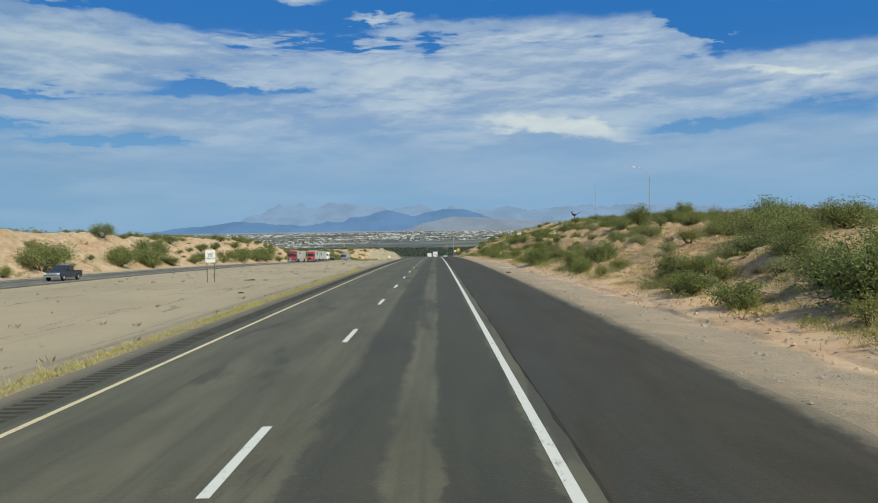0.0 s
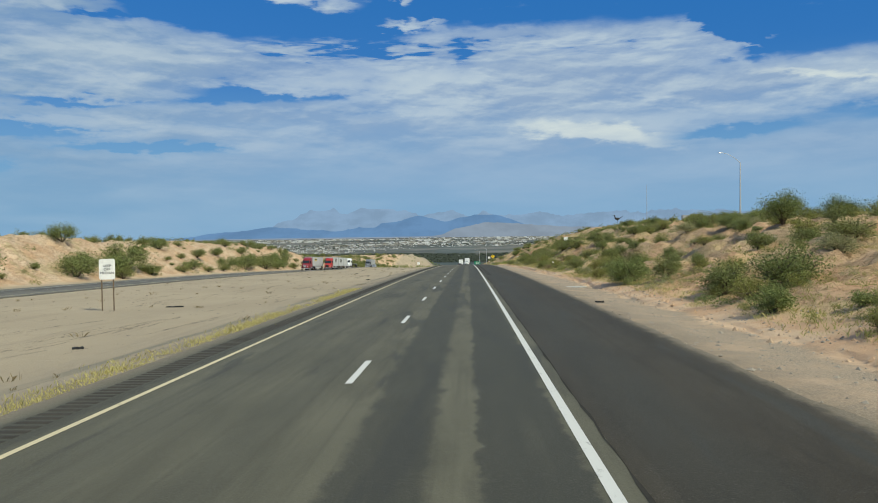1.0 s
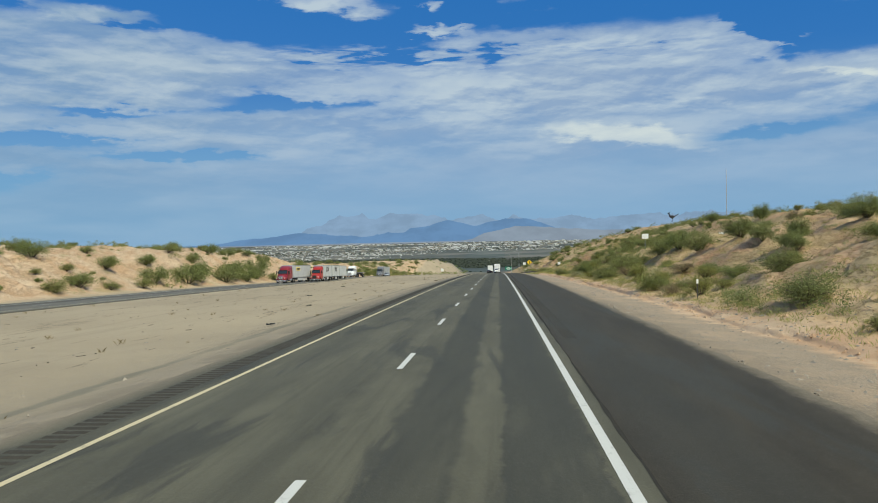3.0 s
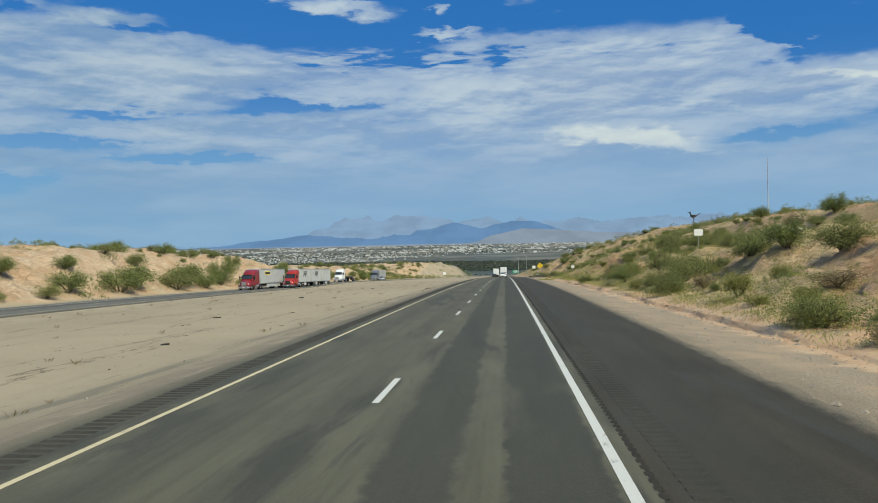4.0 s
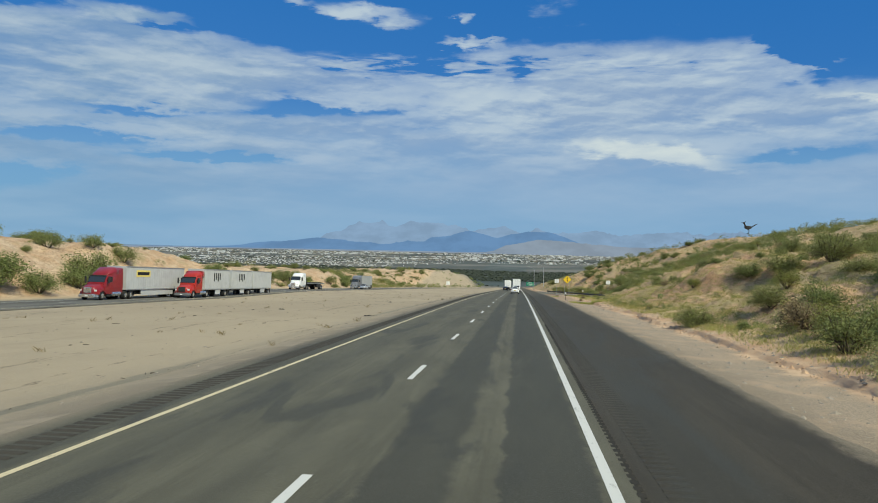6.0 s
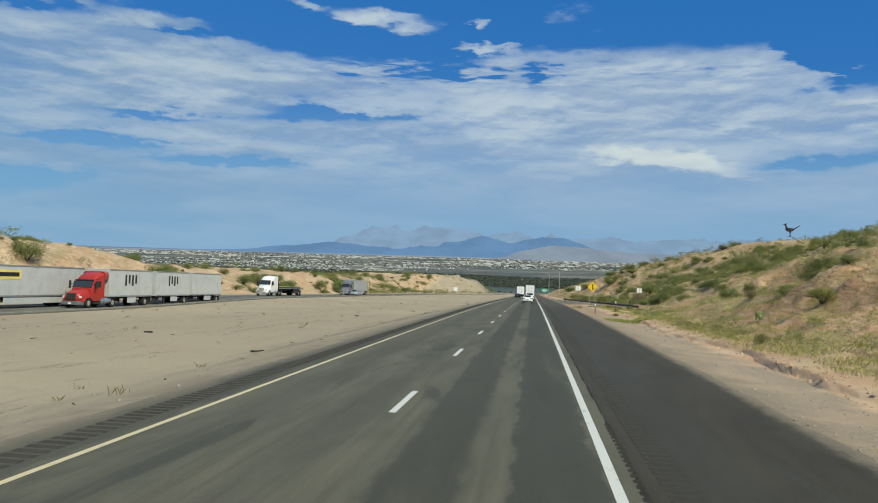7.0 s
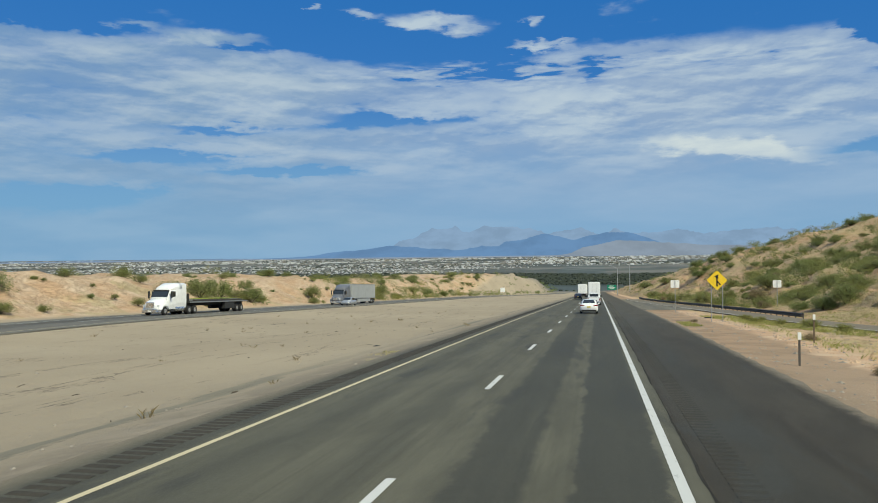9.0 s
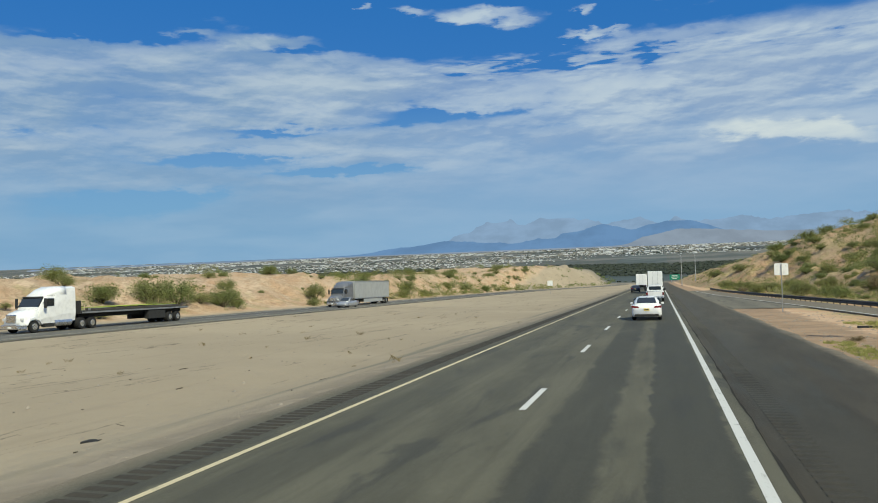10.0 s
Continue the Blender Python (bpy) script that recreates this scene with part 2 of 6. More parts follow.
    groves = n.math("MULTIPLY", n.smooth(y, 915.0, 965.0), n.smooth(y, 1380.0, 1270.0, 0.0, 0.85))
    far = n.mix(groves, far, (0.046, 0.058, 0.050))
    tone = n.mix(n.smooth(y, 760.0, 880.0), tone, far)
    plainwards = n.math("MAXIMUM", n.smooth(x, 150.0, 230.0), n.smooth(x, -120.0, -170.0))
    tone = n.mix(plainwards, tone, far)
    tone = n.mix(n.smooth(grit, 0.55, 0.8, 0.0, 0.35), tone, (0.16, 0.13, 0.095))
    crack = n.noise(n.stretch(pos, 1.0, 0.6, 2.2), 0.9, 9.0, 0.72, 1.2)
    slope = n.math("MAXIMUM", n.smooth(x, 9.5, 12.0), n.smooth(x, -58.0, -61.0))
    seams = n.math("MULTIPLY", n.math("MULTIPLY", n.smooth(crack, 0.47, 0.5), n.smooth(crack, 0.54, 0.51)), slope)
    tone = n.mix(n.math("MULTIPLY", seams, 0.35), tone, (0.22, 0.14, 0.08))
    speck = n.math("ADD", speck, n.math("MULTIPLY", seams, -0.5))
    n.tree.links.new(tone, b.inputs["Base Color"])
    set_bump(n, b, n.math("ADD", n.math("MULTIPLY", grit, 0.25), n.math("ADD", mid, n.math("MULTIPLY", speck, 0.8))), 0.8, 0.12)
    return m


def asphalt_material(name, base, light, tracks, dusty=None, aged=None):
    """Old asphalt: aggregate grain, stains, and dark ragged wheel paths along y between the pairs of x given."""
    m, n, b = material(name, 0.88, 0.0, 0.16)
    b.inputs["Sheen Weight"].default_value, b.inputs["Sheen Roughness"].default_value, b.inputs["Sheen Tint"].default_value = 0.14, 0.30, (0.82, 0.73, 0.57, 1)
    pos = n.add("ShaderNodeNewGeometry").outputs["Position"]
    x = n.add("ShaderNodeSeparateXYZ", pos).outputs[0]
    grain, mid = n.noise(pos, 34.0, 3.0, 0.7), n.noise(n.stretch(pos, 1.1, 0.22, 1), 0.9, 6.0, 0.62, 0.5)
    blot = n.noise(n.stretch(pos, 0.8, 0.11, 1, 7.0), 0.8, 5.0, 0.6, 0.8)
    streak = n.noise(n.stretch(pos, 5.0, 0.05, 1), 1.0, 4.0, 0.6)
    tone = n.mix(n.smooth(mid, 0.3, 0.7), base, light)
    tone = n.mix(n.smooth(streak, 0.45, 0.7, 0.0, 0.4), tone, tuple(c * 0.72 for c in base))
    wob = n.math("ADD", x, n.math("MULTIPLY", n.math("SUBTRACT", n.noise(n.stretch(pos, 0.9, 0.8, 1), 1.0, 9.0, 0.74), 0.5), 0.75))
    for lo, hi, soft, much in tracks:
        inside = n.math("MULTIPLY", n.smooth(wob, lo - soft, lo + soft), n.smooth(wob, hi + soft, hi - soft))
        worn = n.math("MULTIPLY", inside, n.smooth(blot, 0.28, 0.46, 0.55, 1.0))
        tone = n.mix(n.math("MULTIPLY", worn, much), tone, (0.043, 0.043, 0.036))
    tone = n.mix(n.smooth(blot, 0.55, 0.63, 0.0, 0.66), tone, (0.045, 0.045, 0.039))
    tone = n.mix(n.smooth(grain, 0.56, 0.78, 0.0, 0.5), tone, (0.20, 0.19, 0.165))
    tone = n.mix(n.smooth(grain, 0.44, 0.25, 0.0, 0.5), tone, (0.03, 0.03, 0.028))
    if dusty:      # grit blown in from the gravel edge
        edge = n.math("ADD", x, n.math("MULTIPLY", n.math("SUBTRACT", n.noise(n.stretch(pos, 1, 0.6, 1), 2.6, 9.0, 0.75), 0.5), dusty[2]))
        tone = n.mix(n.smooth(edge, dusty[0], dusty[1], 0.0, 0.9), tone, n.mix(n.smooth(grain, 0.35, 0.65), (0.15, 0.125, 0.09), (0.25, 0.205, 0.148)))
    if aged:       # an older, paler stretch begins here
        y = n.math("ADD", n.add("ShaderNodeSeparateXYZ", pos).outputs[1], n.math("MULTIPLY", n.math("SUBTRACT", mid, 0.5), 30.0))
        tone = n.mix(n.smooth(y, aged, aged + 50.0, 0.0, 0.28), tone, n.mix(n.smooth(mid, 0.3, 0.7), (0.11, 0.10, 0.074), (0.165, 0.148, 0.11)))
    n.tree.links.new(tone, b.inputs["Base Color"])
    set_bump(n, b, grain, 0.5, 0.01)
    return m


def line_material(name, col):
    m, n, b = material(name, 0.7, 0.0, 0.3)
    pos = n.add("ShaderNodeNewGeometry").outputs["Position"]
    worn = n.noise(n.stretch(pos, 1.6, 0.7, 1), 3.0, 9.0, 0.78)
    n.tree.links.new(n.mix(n.smooth(worn, 0.55, 0.70, 0.0, 0.8), col, (0.12, 0.115, 0.10)), b.inputs["Base Color"])
    return m


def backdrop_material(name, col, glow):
    """Plain distance behind everything else: far hills glowing in painted-in blue haze."""
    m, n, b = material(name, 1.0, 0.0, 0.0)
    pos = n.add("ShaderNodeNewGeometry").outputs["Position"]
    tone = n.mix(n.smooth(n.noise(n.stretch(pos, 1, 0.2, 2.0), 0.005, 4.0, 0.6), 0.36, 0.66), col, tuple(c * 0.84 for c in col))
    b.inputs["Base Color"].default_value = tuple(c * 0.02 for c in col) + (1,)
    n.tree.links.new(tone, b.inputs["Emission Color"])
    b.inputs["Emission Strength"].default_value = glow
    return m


SOIL = ground_material()
ASPHALT = asphalt_material("asphalt", (0.086, 0.081, 0.058), (0.124, 0.116, 0.082),
                           ((-3.15, -2.05, 0.10, 0.74), (-1.42, -0.15, 0.05, 0.80), (-6.9, -6.0, 0.25, 0.32), (-5.0, -4.3, 0.25, 0.28), (-8.6, -7.75, 0.08, 0.55)), (-8.5, -9.2, 0.6))
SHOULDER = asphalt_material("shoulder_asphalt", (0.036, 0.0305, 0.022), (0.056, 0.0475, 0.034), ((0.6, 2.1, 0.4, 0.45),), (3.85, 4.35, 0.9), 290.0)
GORE = asphalt_material("dusty_paving", (0.145, 0.130, 0.097), (0.20, 0.178, 0.132), ((6.0, 7.5, 0.8, 0.3),))
OLD_ROAD = asphalt_material("opposite_asphalt", (0.12, 0.115, 0.10), (0.17, 0.16, 0.135), ((-51.6, -49.2, 0.4, 0.5),))
RUMBLE = plain("worn_brown_asphalt", (0.062, 0.054, 0.041), 0.9, grime=0.35, scale=1.5, spec=0.15)
SEAM = plain("fresh_tar", (0.045, 0.041, 0.034), 0.95, grime=0.4, scale=1.5, spec=0.08)
WHITE_LINE, YELLOW_LINE = line_material("white_road_paint", (0.58, 0.57, 0.53)), line_material("yellow_road_paint", (0.58, 0.49, 0.31))
LEAF_GREEN = foliage("mesquite_leaf", (0.125, 0.165, 0.05), (0.265, 0.30, 0.105))
LEAF_OLIVE = foliage("creosote_leaf", (0.17, 0.185, 0.045), (0.33, 0.325, 0.10))
LEAF_GREY = foliage("saltbush_leaf", (0.25, 0.25, 0.12), (0.42, 0.41, 0.21))
LEAF_DRY = foliage("dry_twigs", (0.19, 0.145, 0.08), (0.32, 0.25, 0.14))
LEAF_SAGE = foliage("feathery_mesquite_leaf", (0.14, 0.165, 0.05), (0.29, 0.31, 0.105))
GRASS_DRY = foliage("dry_grass", (0.36, 0.315, 0.12), (0.54, 0.47, 0.20))
GRASS_YELLOW = foliage("yellow_weeds", (0.42, 0.36, 0.13), (0.58, 0.51, 0.22))
GRASS_GREEN = foliage("fresh_grass", (0.31, 0.325, 0.08), (0.48, 0.47, 0.16))
BARK = plain("bark", (0.10, 0.075, 0.05), 0.95, grime=0.4, scale=12)
STONE = plain("stone", (0.30, 0.26, 0.21), 0.95, grime=0.4, scale=4)
PALE_STONE = plain("pale_concrete", (0.43, 0.40, 0.35), 0.9, grime=0.25, scale=3)
PAD_GREEN = plain("cactus_skin", (0.24, 0.31, 0.11), 0.6, grime=0.3, scale=6)
TWIG = plain("dead_wood", (0.075, 0.058, 0.042), 0.95, grime=0.4, scale=12)
STEEL = plain("galvanised_steel", (0.42, 0.43, 0.43), 0.45, 0.7, 0.3)
RUST_STEEL = plain("weathered_rail_steel", (0.105, 0.095, 0.085), 0.7, 0.3, 0.4)
WOOD = plain("weathered_post", (0.16, 0.115, 0.075), 0.9, grime=0.35, scale=8)
SIGN_WHITE = plain("sign_white", (0.88, 0.88, 0.85), 0.5, grime=0.12)
SIGN_YELLOW = plain("sign_yellow", (0.85, 0.58, 0.03), 0.5, grime=0.1)
SIGN_GREEN = plain("sign_green", (0.01, 0.22, 0.13), 0.5, grime=0.1)
BLACK = plain("black_paint", (0.015, 0.015, 0.016), 0.6, grime=0.1)
RUBBER = plain("tyre_rubber", (0.022, 0.022, 0.022), 0.9, grime=0.3, scale=6)
CHROME = plain("bright_metal", (0.72, 0.72, 0.72), 0.25, 0.9, 0.15)
GLASS = plain("dark_window_glass", (0.02, 0.025, 0.03), 0.08, 0.0, 0.05, spec=0.8)
RED_PAINT = plain("red_truck_paint", (0.235, 0.014, 0.02), 0.35, grime=0.2, coat=0.4)
ORANGE_RED = plain("orange_red_truck_paint", (0.37, 0.024, 0.015), 0.35, grime=0.2, coat=0.4)
WHITE_PAINT = plain("white_car_paint", (0.82, 0.82, 0.81), 0.3, grime=0.08, coat=0.5)
SILVER_BOX = plain("silvery_trailer_skin", (0.50, 0.51, 0.51), 0.5, 0.1, 0.09, 0.8)
WHITE_BOX = plain("white_trailer_skin", (0.84, 0.84, 0.83), 0.5, grime=0.15, scale=0.8)
GREY_BOX = plain("grey_trailer_skin", (0.36, 0.37, 0.37), 0.5, grime=0.1, scale=0.8)
DARK_PAINT = plain("dark_blue_paint", (0.022, 0.028, 0.045), 0.3, grime=0.15, coat=0.5)
SILVER_PAINT = plain("silver_paint", (0.40, 0.41, 0.43), 0.35, 0.4, 0.15, coat=0.4)
GREY_PAINT = plain("grey_truck_paint", (0.17, 0.175, 0.19), 0.35, 0.2, 0.2, coat=0.3)
LAMP_RED = plain("tail_light_red", (0.16, 0.008, 0.008), 0.25, grime=0.05)
LAMP_CLEAR = plain("headlight_clear", (0.8, 0.8, 0.78), 0.15, 0.2, 0.05)
PLATE = plain("licence_plate_yellow", (0.75, 0.60, 0.16), 0.5, grime=0.05)
UNDER = plain("chassis_black", (0.03, 0.03, 0.03), 0.85, grime=0.4)
GREEN_TARP = plain("yellow_green_straps", (0.42, 0.50, 0.08), 0.7, grime=0.2)
HOUSE_PALE = foliage("white_town_walls", (0.75, 0.74, 0.72), (0.92, 0.92, 0.90), 0.9)
HOUSE_GREY = foliage("grey_town_roofs", (0.16, 0.16, 0.155), (0.52, 0.48, 0.42), 0.9)
LAMP_POST = plain("pale_lamp_steel", (0.50, 0.51, 0.52), 0.5, 0.2, 0.15)
FAR_LEAF = foliage("far_tree_leaf", (0.035, 0.047, 0.038), (0.065, 0.08, 0.058))
# haze, shade and sunlight are put into these ridge tones, which glow by themselves
MOUNTAIN_NEAR = backdrop_material("painted_blue_haze_ridge", (0.165, 0.285, 0.52), 1.0)
MOUNTAIN_FAR = backdrop_material("painted_haze_range", (0.285, 0.395, 0.60), 1.0)
MOUNTAIN_PALE = backdrop_material("painted_sunlit_ridge", (0.30, 0.345, 0.45), 1.0)


# ---- helpers for building ----
def lattice(ix, iy, seed):
    h = np.sin(ix * 127.1 + iy * 311.7 + seed * 74.7) * 43758.5453
    return h - np.floor(h)


def value_noise(x, y, seed=0):
    ix, iy = np.floor(x), np.floor(y)
    u, v = x - ix, y - iy
    u, v = u * u * (3 - 2 * u), v * v * (3 - 2 * v)
    a, b = lattice(ix, iy, seed), lattice(ix + 1, iy, seed)
    c, d = lattice(ix, iy + 1, seed), lattice(ix + 1, iy + 1, seed)
    return (a * (1 - u) + b * u) * (1 - v) + (c * (1 - u) + d * u) * v - 0.5


def fbm(x, y, seed=0, octaves=4):
    return sum(value_noise(x * 2.03 ** i, y * 2.03 ** i, seed + i) * 0.5 ** i for i in range(octaves))


def ease(v, lo, hi):
    t = np.clip((v - lo) / (hi - lo), 0, 1)
    return t * t * (3 - 2 * t)


OPP_IN, OPP_OUT = -43.5, -54.5      # edges of the opposite carriageway


def opp_drop(y):
    """How far the opposite carriageway lies from the height of this one."""
    return -1.1 + 0.65 * ease(y, 270, 330)


def ramp_x(y):
    """Outer edge of the entrance ramp, which closes up to the shoulder."""
    y = np.asarray(y, dtype=float)
    return 9.2 + 7.0 * ease(y, 440, 300) + 14.0 * ease(y, 330, 240)


def draw_in(y):
    """How far the opposite carriageway closes up to this one in the valley."""
    return 24.0 * ease(y, 540, 800)


def ground_z(x, y):
    x, y = np.broadcast_arrays(np.asarray(x, dtype=float), np.asarray(y, dtype=float))
    rz, od = road_z(y), opp_drop(y)
    w = draw_in(y)
    x = np.where(x < -43.5 + w, x - w, np.where(x < -9.3, -9.3 + (x + 9.3) * 34.2 / (34.2 - w), x))
    rough = fbm(x * 0.5, y * 0.5, 3) * 0.5 + fbm(x * 2.1, y * 2.1, 9, 3) * 0.16
    broad = fbm(x * 0.06, y * 0.045, 21)
    # median: a shallow dip between the carriageways
    dip = -0.12 - 0.85 * ease(x, -9.0, -15.0) + (od - 0.05 + 0.97) * ease(x, -34.0, -42.5)
    z = rz + dip + fbm(x * 0.25, y * 0.1, 5) * 0.16 * ease(x, -10.0, -13.0) * ease(x, -42.0, -38.0)
    # right bank: gravel strip, small cut, slope, level top
    toe = 8.2 + 1.2 * fbm(y * 0.08, y * 0.0, 31, 3) + 0.5 * fbm(y * 0.55, y * 0.0, 37, 3) * ease(y, 300, 270) + 14.0 * ease(y, 300, 380) - 12.5 * ease(y, 430, 520)
    toe = np.where((y > 285) & (y < 470), np.maximum(toe, ramp_x(np.maximum(y, 300)) + 1.5), toe)
    strip = -0.12 - 0.16 * ease(x, 4.5, 7.5) * ease(y, 300, 270)
    run = np.maximum(x - toe, 0)
    top = 2.4 + 1.3 * broad + 0.012 * np.clip(x - 40, 0, 120) - np.interp(y - 0.7 * (np.clip(x, 20, 110) - 66), (440, 464, 491, 500, 519, 529, 572, 626, 723, 900), (0, 0.8, 4.3, 7, 9.1, 10.7, 15.5, 20, 25.5, 40)) + 0.4 * rough
    climb = (0.13 + 0.22 * fbm(y * 0.15, x * 0.15, 33, 3)) * ease(run, 0.0, 0.15) + (0.16 + 0.34 * ease(y, 420, 520)) * run + 0.2 * np.maximum(run - 3.0, 0) * (1 - ease(y, 420, 520)) + (0.9 * rough + 2.2 * fbm(x * 0.11, y * 0.11, 41)) * ease(run, 0.3, 9)
    bank = rz + strip + climb
    bank = top - np.logaddexp(0, (top - bank) / 1.1) * 1.1 + 0.5 * rough * ease(run, 0, 3)
    bank = np.where(run > 0, np.where(rz + strip < top - 1.5, bank, rz + strip + 0.25 * climb), rz + strip)
    gully = np.abs(fbm(x * 0.55, y * 0.35, 101, 3)) * 1.1 + np.abs(fbm(x * 1.3, y * 1.0, 111, 2)) * 0.5
    bank = bank - (gully - 0.22) * ease(run, 1.5, 6) * ease(x, 60, 40)
    bench = ease(y, 170, 200) * ease(y, 300, 262) * ease(x, 19, 24) * ease(x, 50, 38)
    bank = bank * (1 - bench) + np.minimum(bank, -2.45 + 0.4 * rough) * bench
    bank = bank - 45.0 * ease(x, 170, 420)
    z = np.where(x > 4.5, bank, z)
    # left bank
    toe_l = -56.5 + 1.3 * fbm(y * 0.06, y * 0.0, 51, 3)
    run = np.maximum(toe_l - x, 0)
    mound = 0.5 + fbm(y * 0.022, y * 0.0, 61, 3) * 1.1
    height = (6.6 + 1.3 * ease(y, 205, 250) - 4.1 * ease(y, 300, 350) + 2.2 * np.exp(-((y - 430.0) / 13.0) ** 2)) * (1 + 0.55 * mound * ease(y, 250, 330) - 0.28 * ease(y, 250, 330))
    height = (height + (1.2 + 1.4 * mound) * ease(y, 390, 440) + 0.017 * np.clip(y - 436, 0, 260)) * (1 - ease(y, 800, 980))
    rise = height * ease(run, 1.0, 15.5) + (1.0 * rough + 1.5 * fbm(x * 0.1, y * 0.1, 71)) * ease(run, 1, 12) * (1 - ease(run, 40, 90))
    gully = np.abs(fbm(x * 0.4, y * 0.3, 121, 3)) * 1.5
    rise = rise - (gully - 0.3) * ease(run, 1.5, 8) * (1 - ease(run, 40, 60))
    left = rz + od - 0.1 + rise - 6.0 * ease(run, 40, 120)
    z = np.where(x < toe_l, left, z)
    z = np.where((x > OPP_OUT - 0.6) & (x < OPP_IN + 0.6), rz + od - 0.12, z)
    z = np.where((x > -9.3) & (x < 4.7), rz - 0.10, z)
    on_ramp = (y > 296) & (y < 452) & (x > ramp_x(y) - 3.8) & (x < ramp_x(y) + 0.4) & (x > 4.7)
    z = np.where(on_ramp, rz - 0.17, z)
    # everything sinks to the valley floor far off
    away = np.maximum(ease(y, 790, 1000), np.maximum(ease(x, 230, 500), ease(-x, 130, 420)))
    floor = PLAIN + fbm(x * 0.004, y * 0.004, 81) * 3.0
    return z * (1 - away) + floor * away


def mesh_object(name, verts, faces, mat, parent=None, smooth=False):
    me = bpy.data.meshes.new(name)
    me.from_pydata([tuple(v) for v in verts], [], [tuple(f) for f in faces])
    me.materials.append(mat)
    if smooth:
        me.polygons.foreach_set("use_smooth", [True] * len(me.polygons))
    me.update()
    ob = new(name, me)
    ob.parent = parent
    return ob


def part(name, bm, mat, parent, label="", smooth=False):
    """One bmesh as one mesh object under a thing or a part."""
    me = bpy.data.meshes.new(name)
    bmesh.ops.recalc_face_normals(bm, faces=bm.faces)
    bm.to_mesh(me)
    bm.free()
    me.materials.append(mat)
    if smooth:
        for p in me.polygons:
            p.use_smooth = True
    ob = new(name, me)
    ob.parent = parent
    return tagged(ob, label)


def box(x0, x1, y0, y1, z0, z1, bevel=0.0, bm=None):
    bm = bm or bmesh.new()
    got = bmesh.ops.create_cube(bm, size=1.0)["verts"]
    for v in got:
        v.co = Vector(((x0 + x1) / 2 + v.co.x * (x1 - x0), (y0 + y1) / 2 + v.co.y * (y1 - y0), (z0 + z1) / 2 + v.co.z * (z1 - z0)))
    if bevel:
        edges = list({e for v in got for e in v.link_edges})
        bmesh.ops.bevel(bm, geom=edges, offset=bevel, segments=2, affect="EDGES", profile=0.6)
    return bm


def tube(a, b, r0, r1=None, sides=10, bm=None):
    """A tapered rod from a to b."""
    bm = bm or bmesh.new()
    a, b = Vector(a), Vector(b)
    m = Matrix.Translation((a + b) / 2) @ (b - a).to_track_quat("Z", "Y").to_matrix().to_4x4()
    bmesh.ops.create_cone(bm, cap_ends=True, segments=sides, radius1=r0, radius2=r0 if r1 is None else r1, depth=(b - a).length, matrix=m)
    return bm


def loft(sections, bm=None):
    """A closed skin through rings of equally many points."""
    bm = bm or bmesh.new()
    rings = [[bm.verts.new(p) for p in s] for s in sections]
    k = len(rings[0])
    for r, q in zip(rings, rings[1:]):
        for i in range(k):
            bm.faces.new((r[i], r[(i + 1) % k], q[(i + 1) % k], q[i]))
    bm.faces.new(rings[0])
    bm.faces.new(rings[-1][::-1])
    return bm


def ring(y, half, low, high, crown=0.05, tuck=0.0):
    """A rounded cross-section at y: half width, bottom, top; tuck pulls the top in."""
    t = half - tuck
    h = high - low
    return [(-half * 0.94, y, low), (-half, y, low + 0.22 * h), (-half * 0.985, y, low + 0.6 * h), (-t, y, high - crown), (-t * 0.72, y, high),
            (t * 0.72, y, high), (t, y, high - crown), (half * 0.985, y, low + 0.6 * h), (half, y, low + 0.22 * h), (half * 0.94, y, low)]


def thing(name, label, category, m, group=""):
    ob = tagged(new(name), label, category, group)
    ob.empty_display_size = 0.3
    ob.matrix_basis = m
    return ob


def stand(x, y, rz=0.0, lift=0.0, z=None):
    """A pose on the ground at x, y."""
    return pose(x, y, (float(ground_z(x, y)) if z is None else z) + lift, 0, 0, rz)


def on_road(x, y, rz=0.0, lift=0.0):
    """A pose on a carriageway, tilted with its fall."""
    z = float(road_z(y)) + (float(opp_drop(y)) if x < -30 else 0.0) + lift
    return Matrix.Translation((x, y, z)) @ Matrix.Rotation(radians(slope_at(y)), 4, "X") @ Matrix.Rotation(radians(rz), 4, "Z")


# ---- ground, roads, markings ----
def spaced(*runs):
    out = []
    for lo, hi, step in runs:
        out += list(np.arange(lo, hi, step))
    return np.array(sorted(set(round(v, 3) for v in out)))


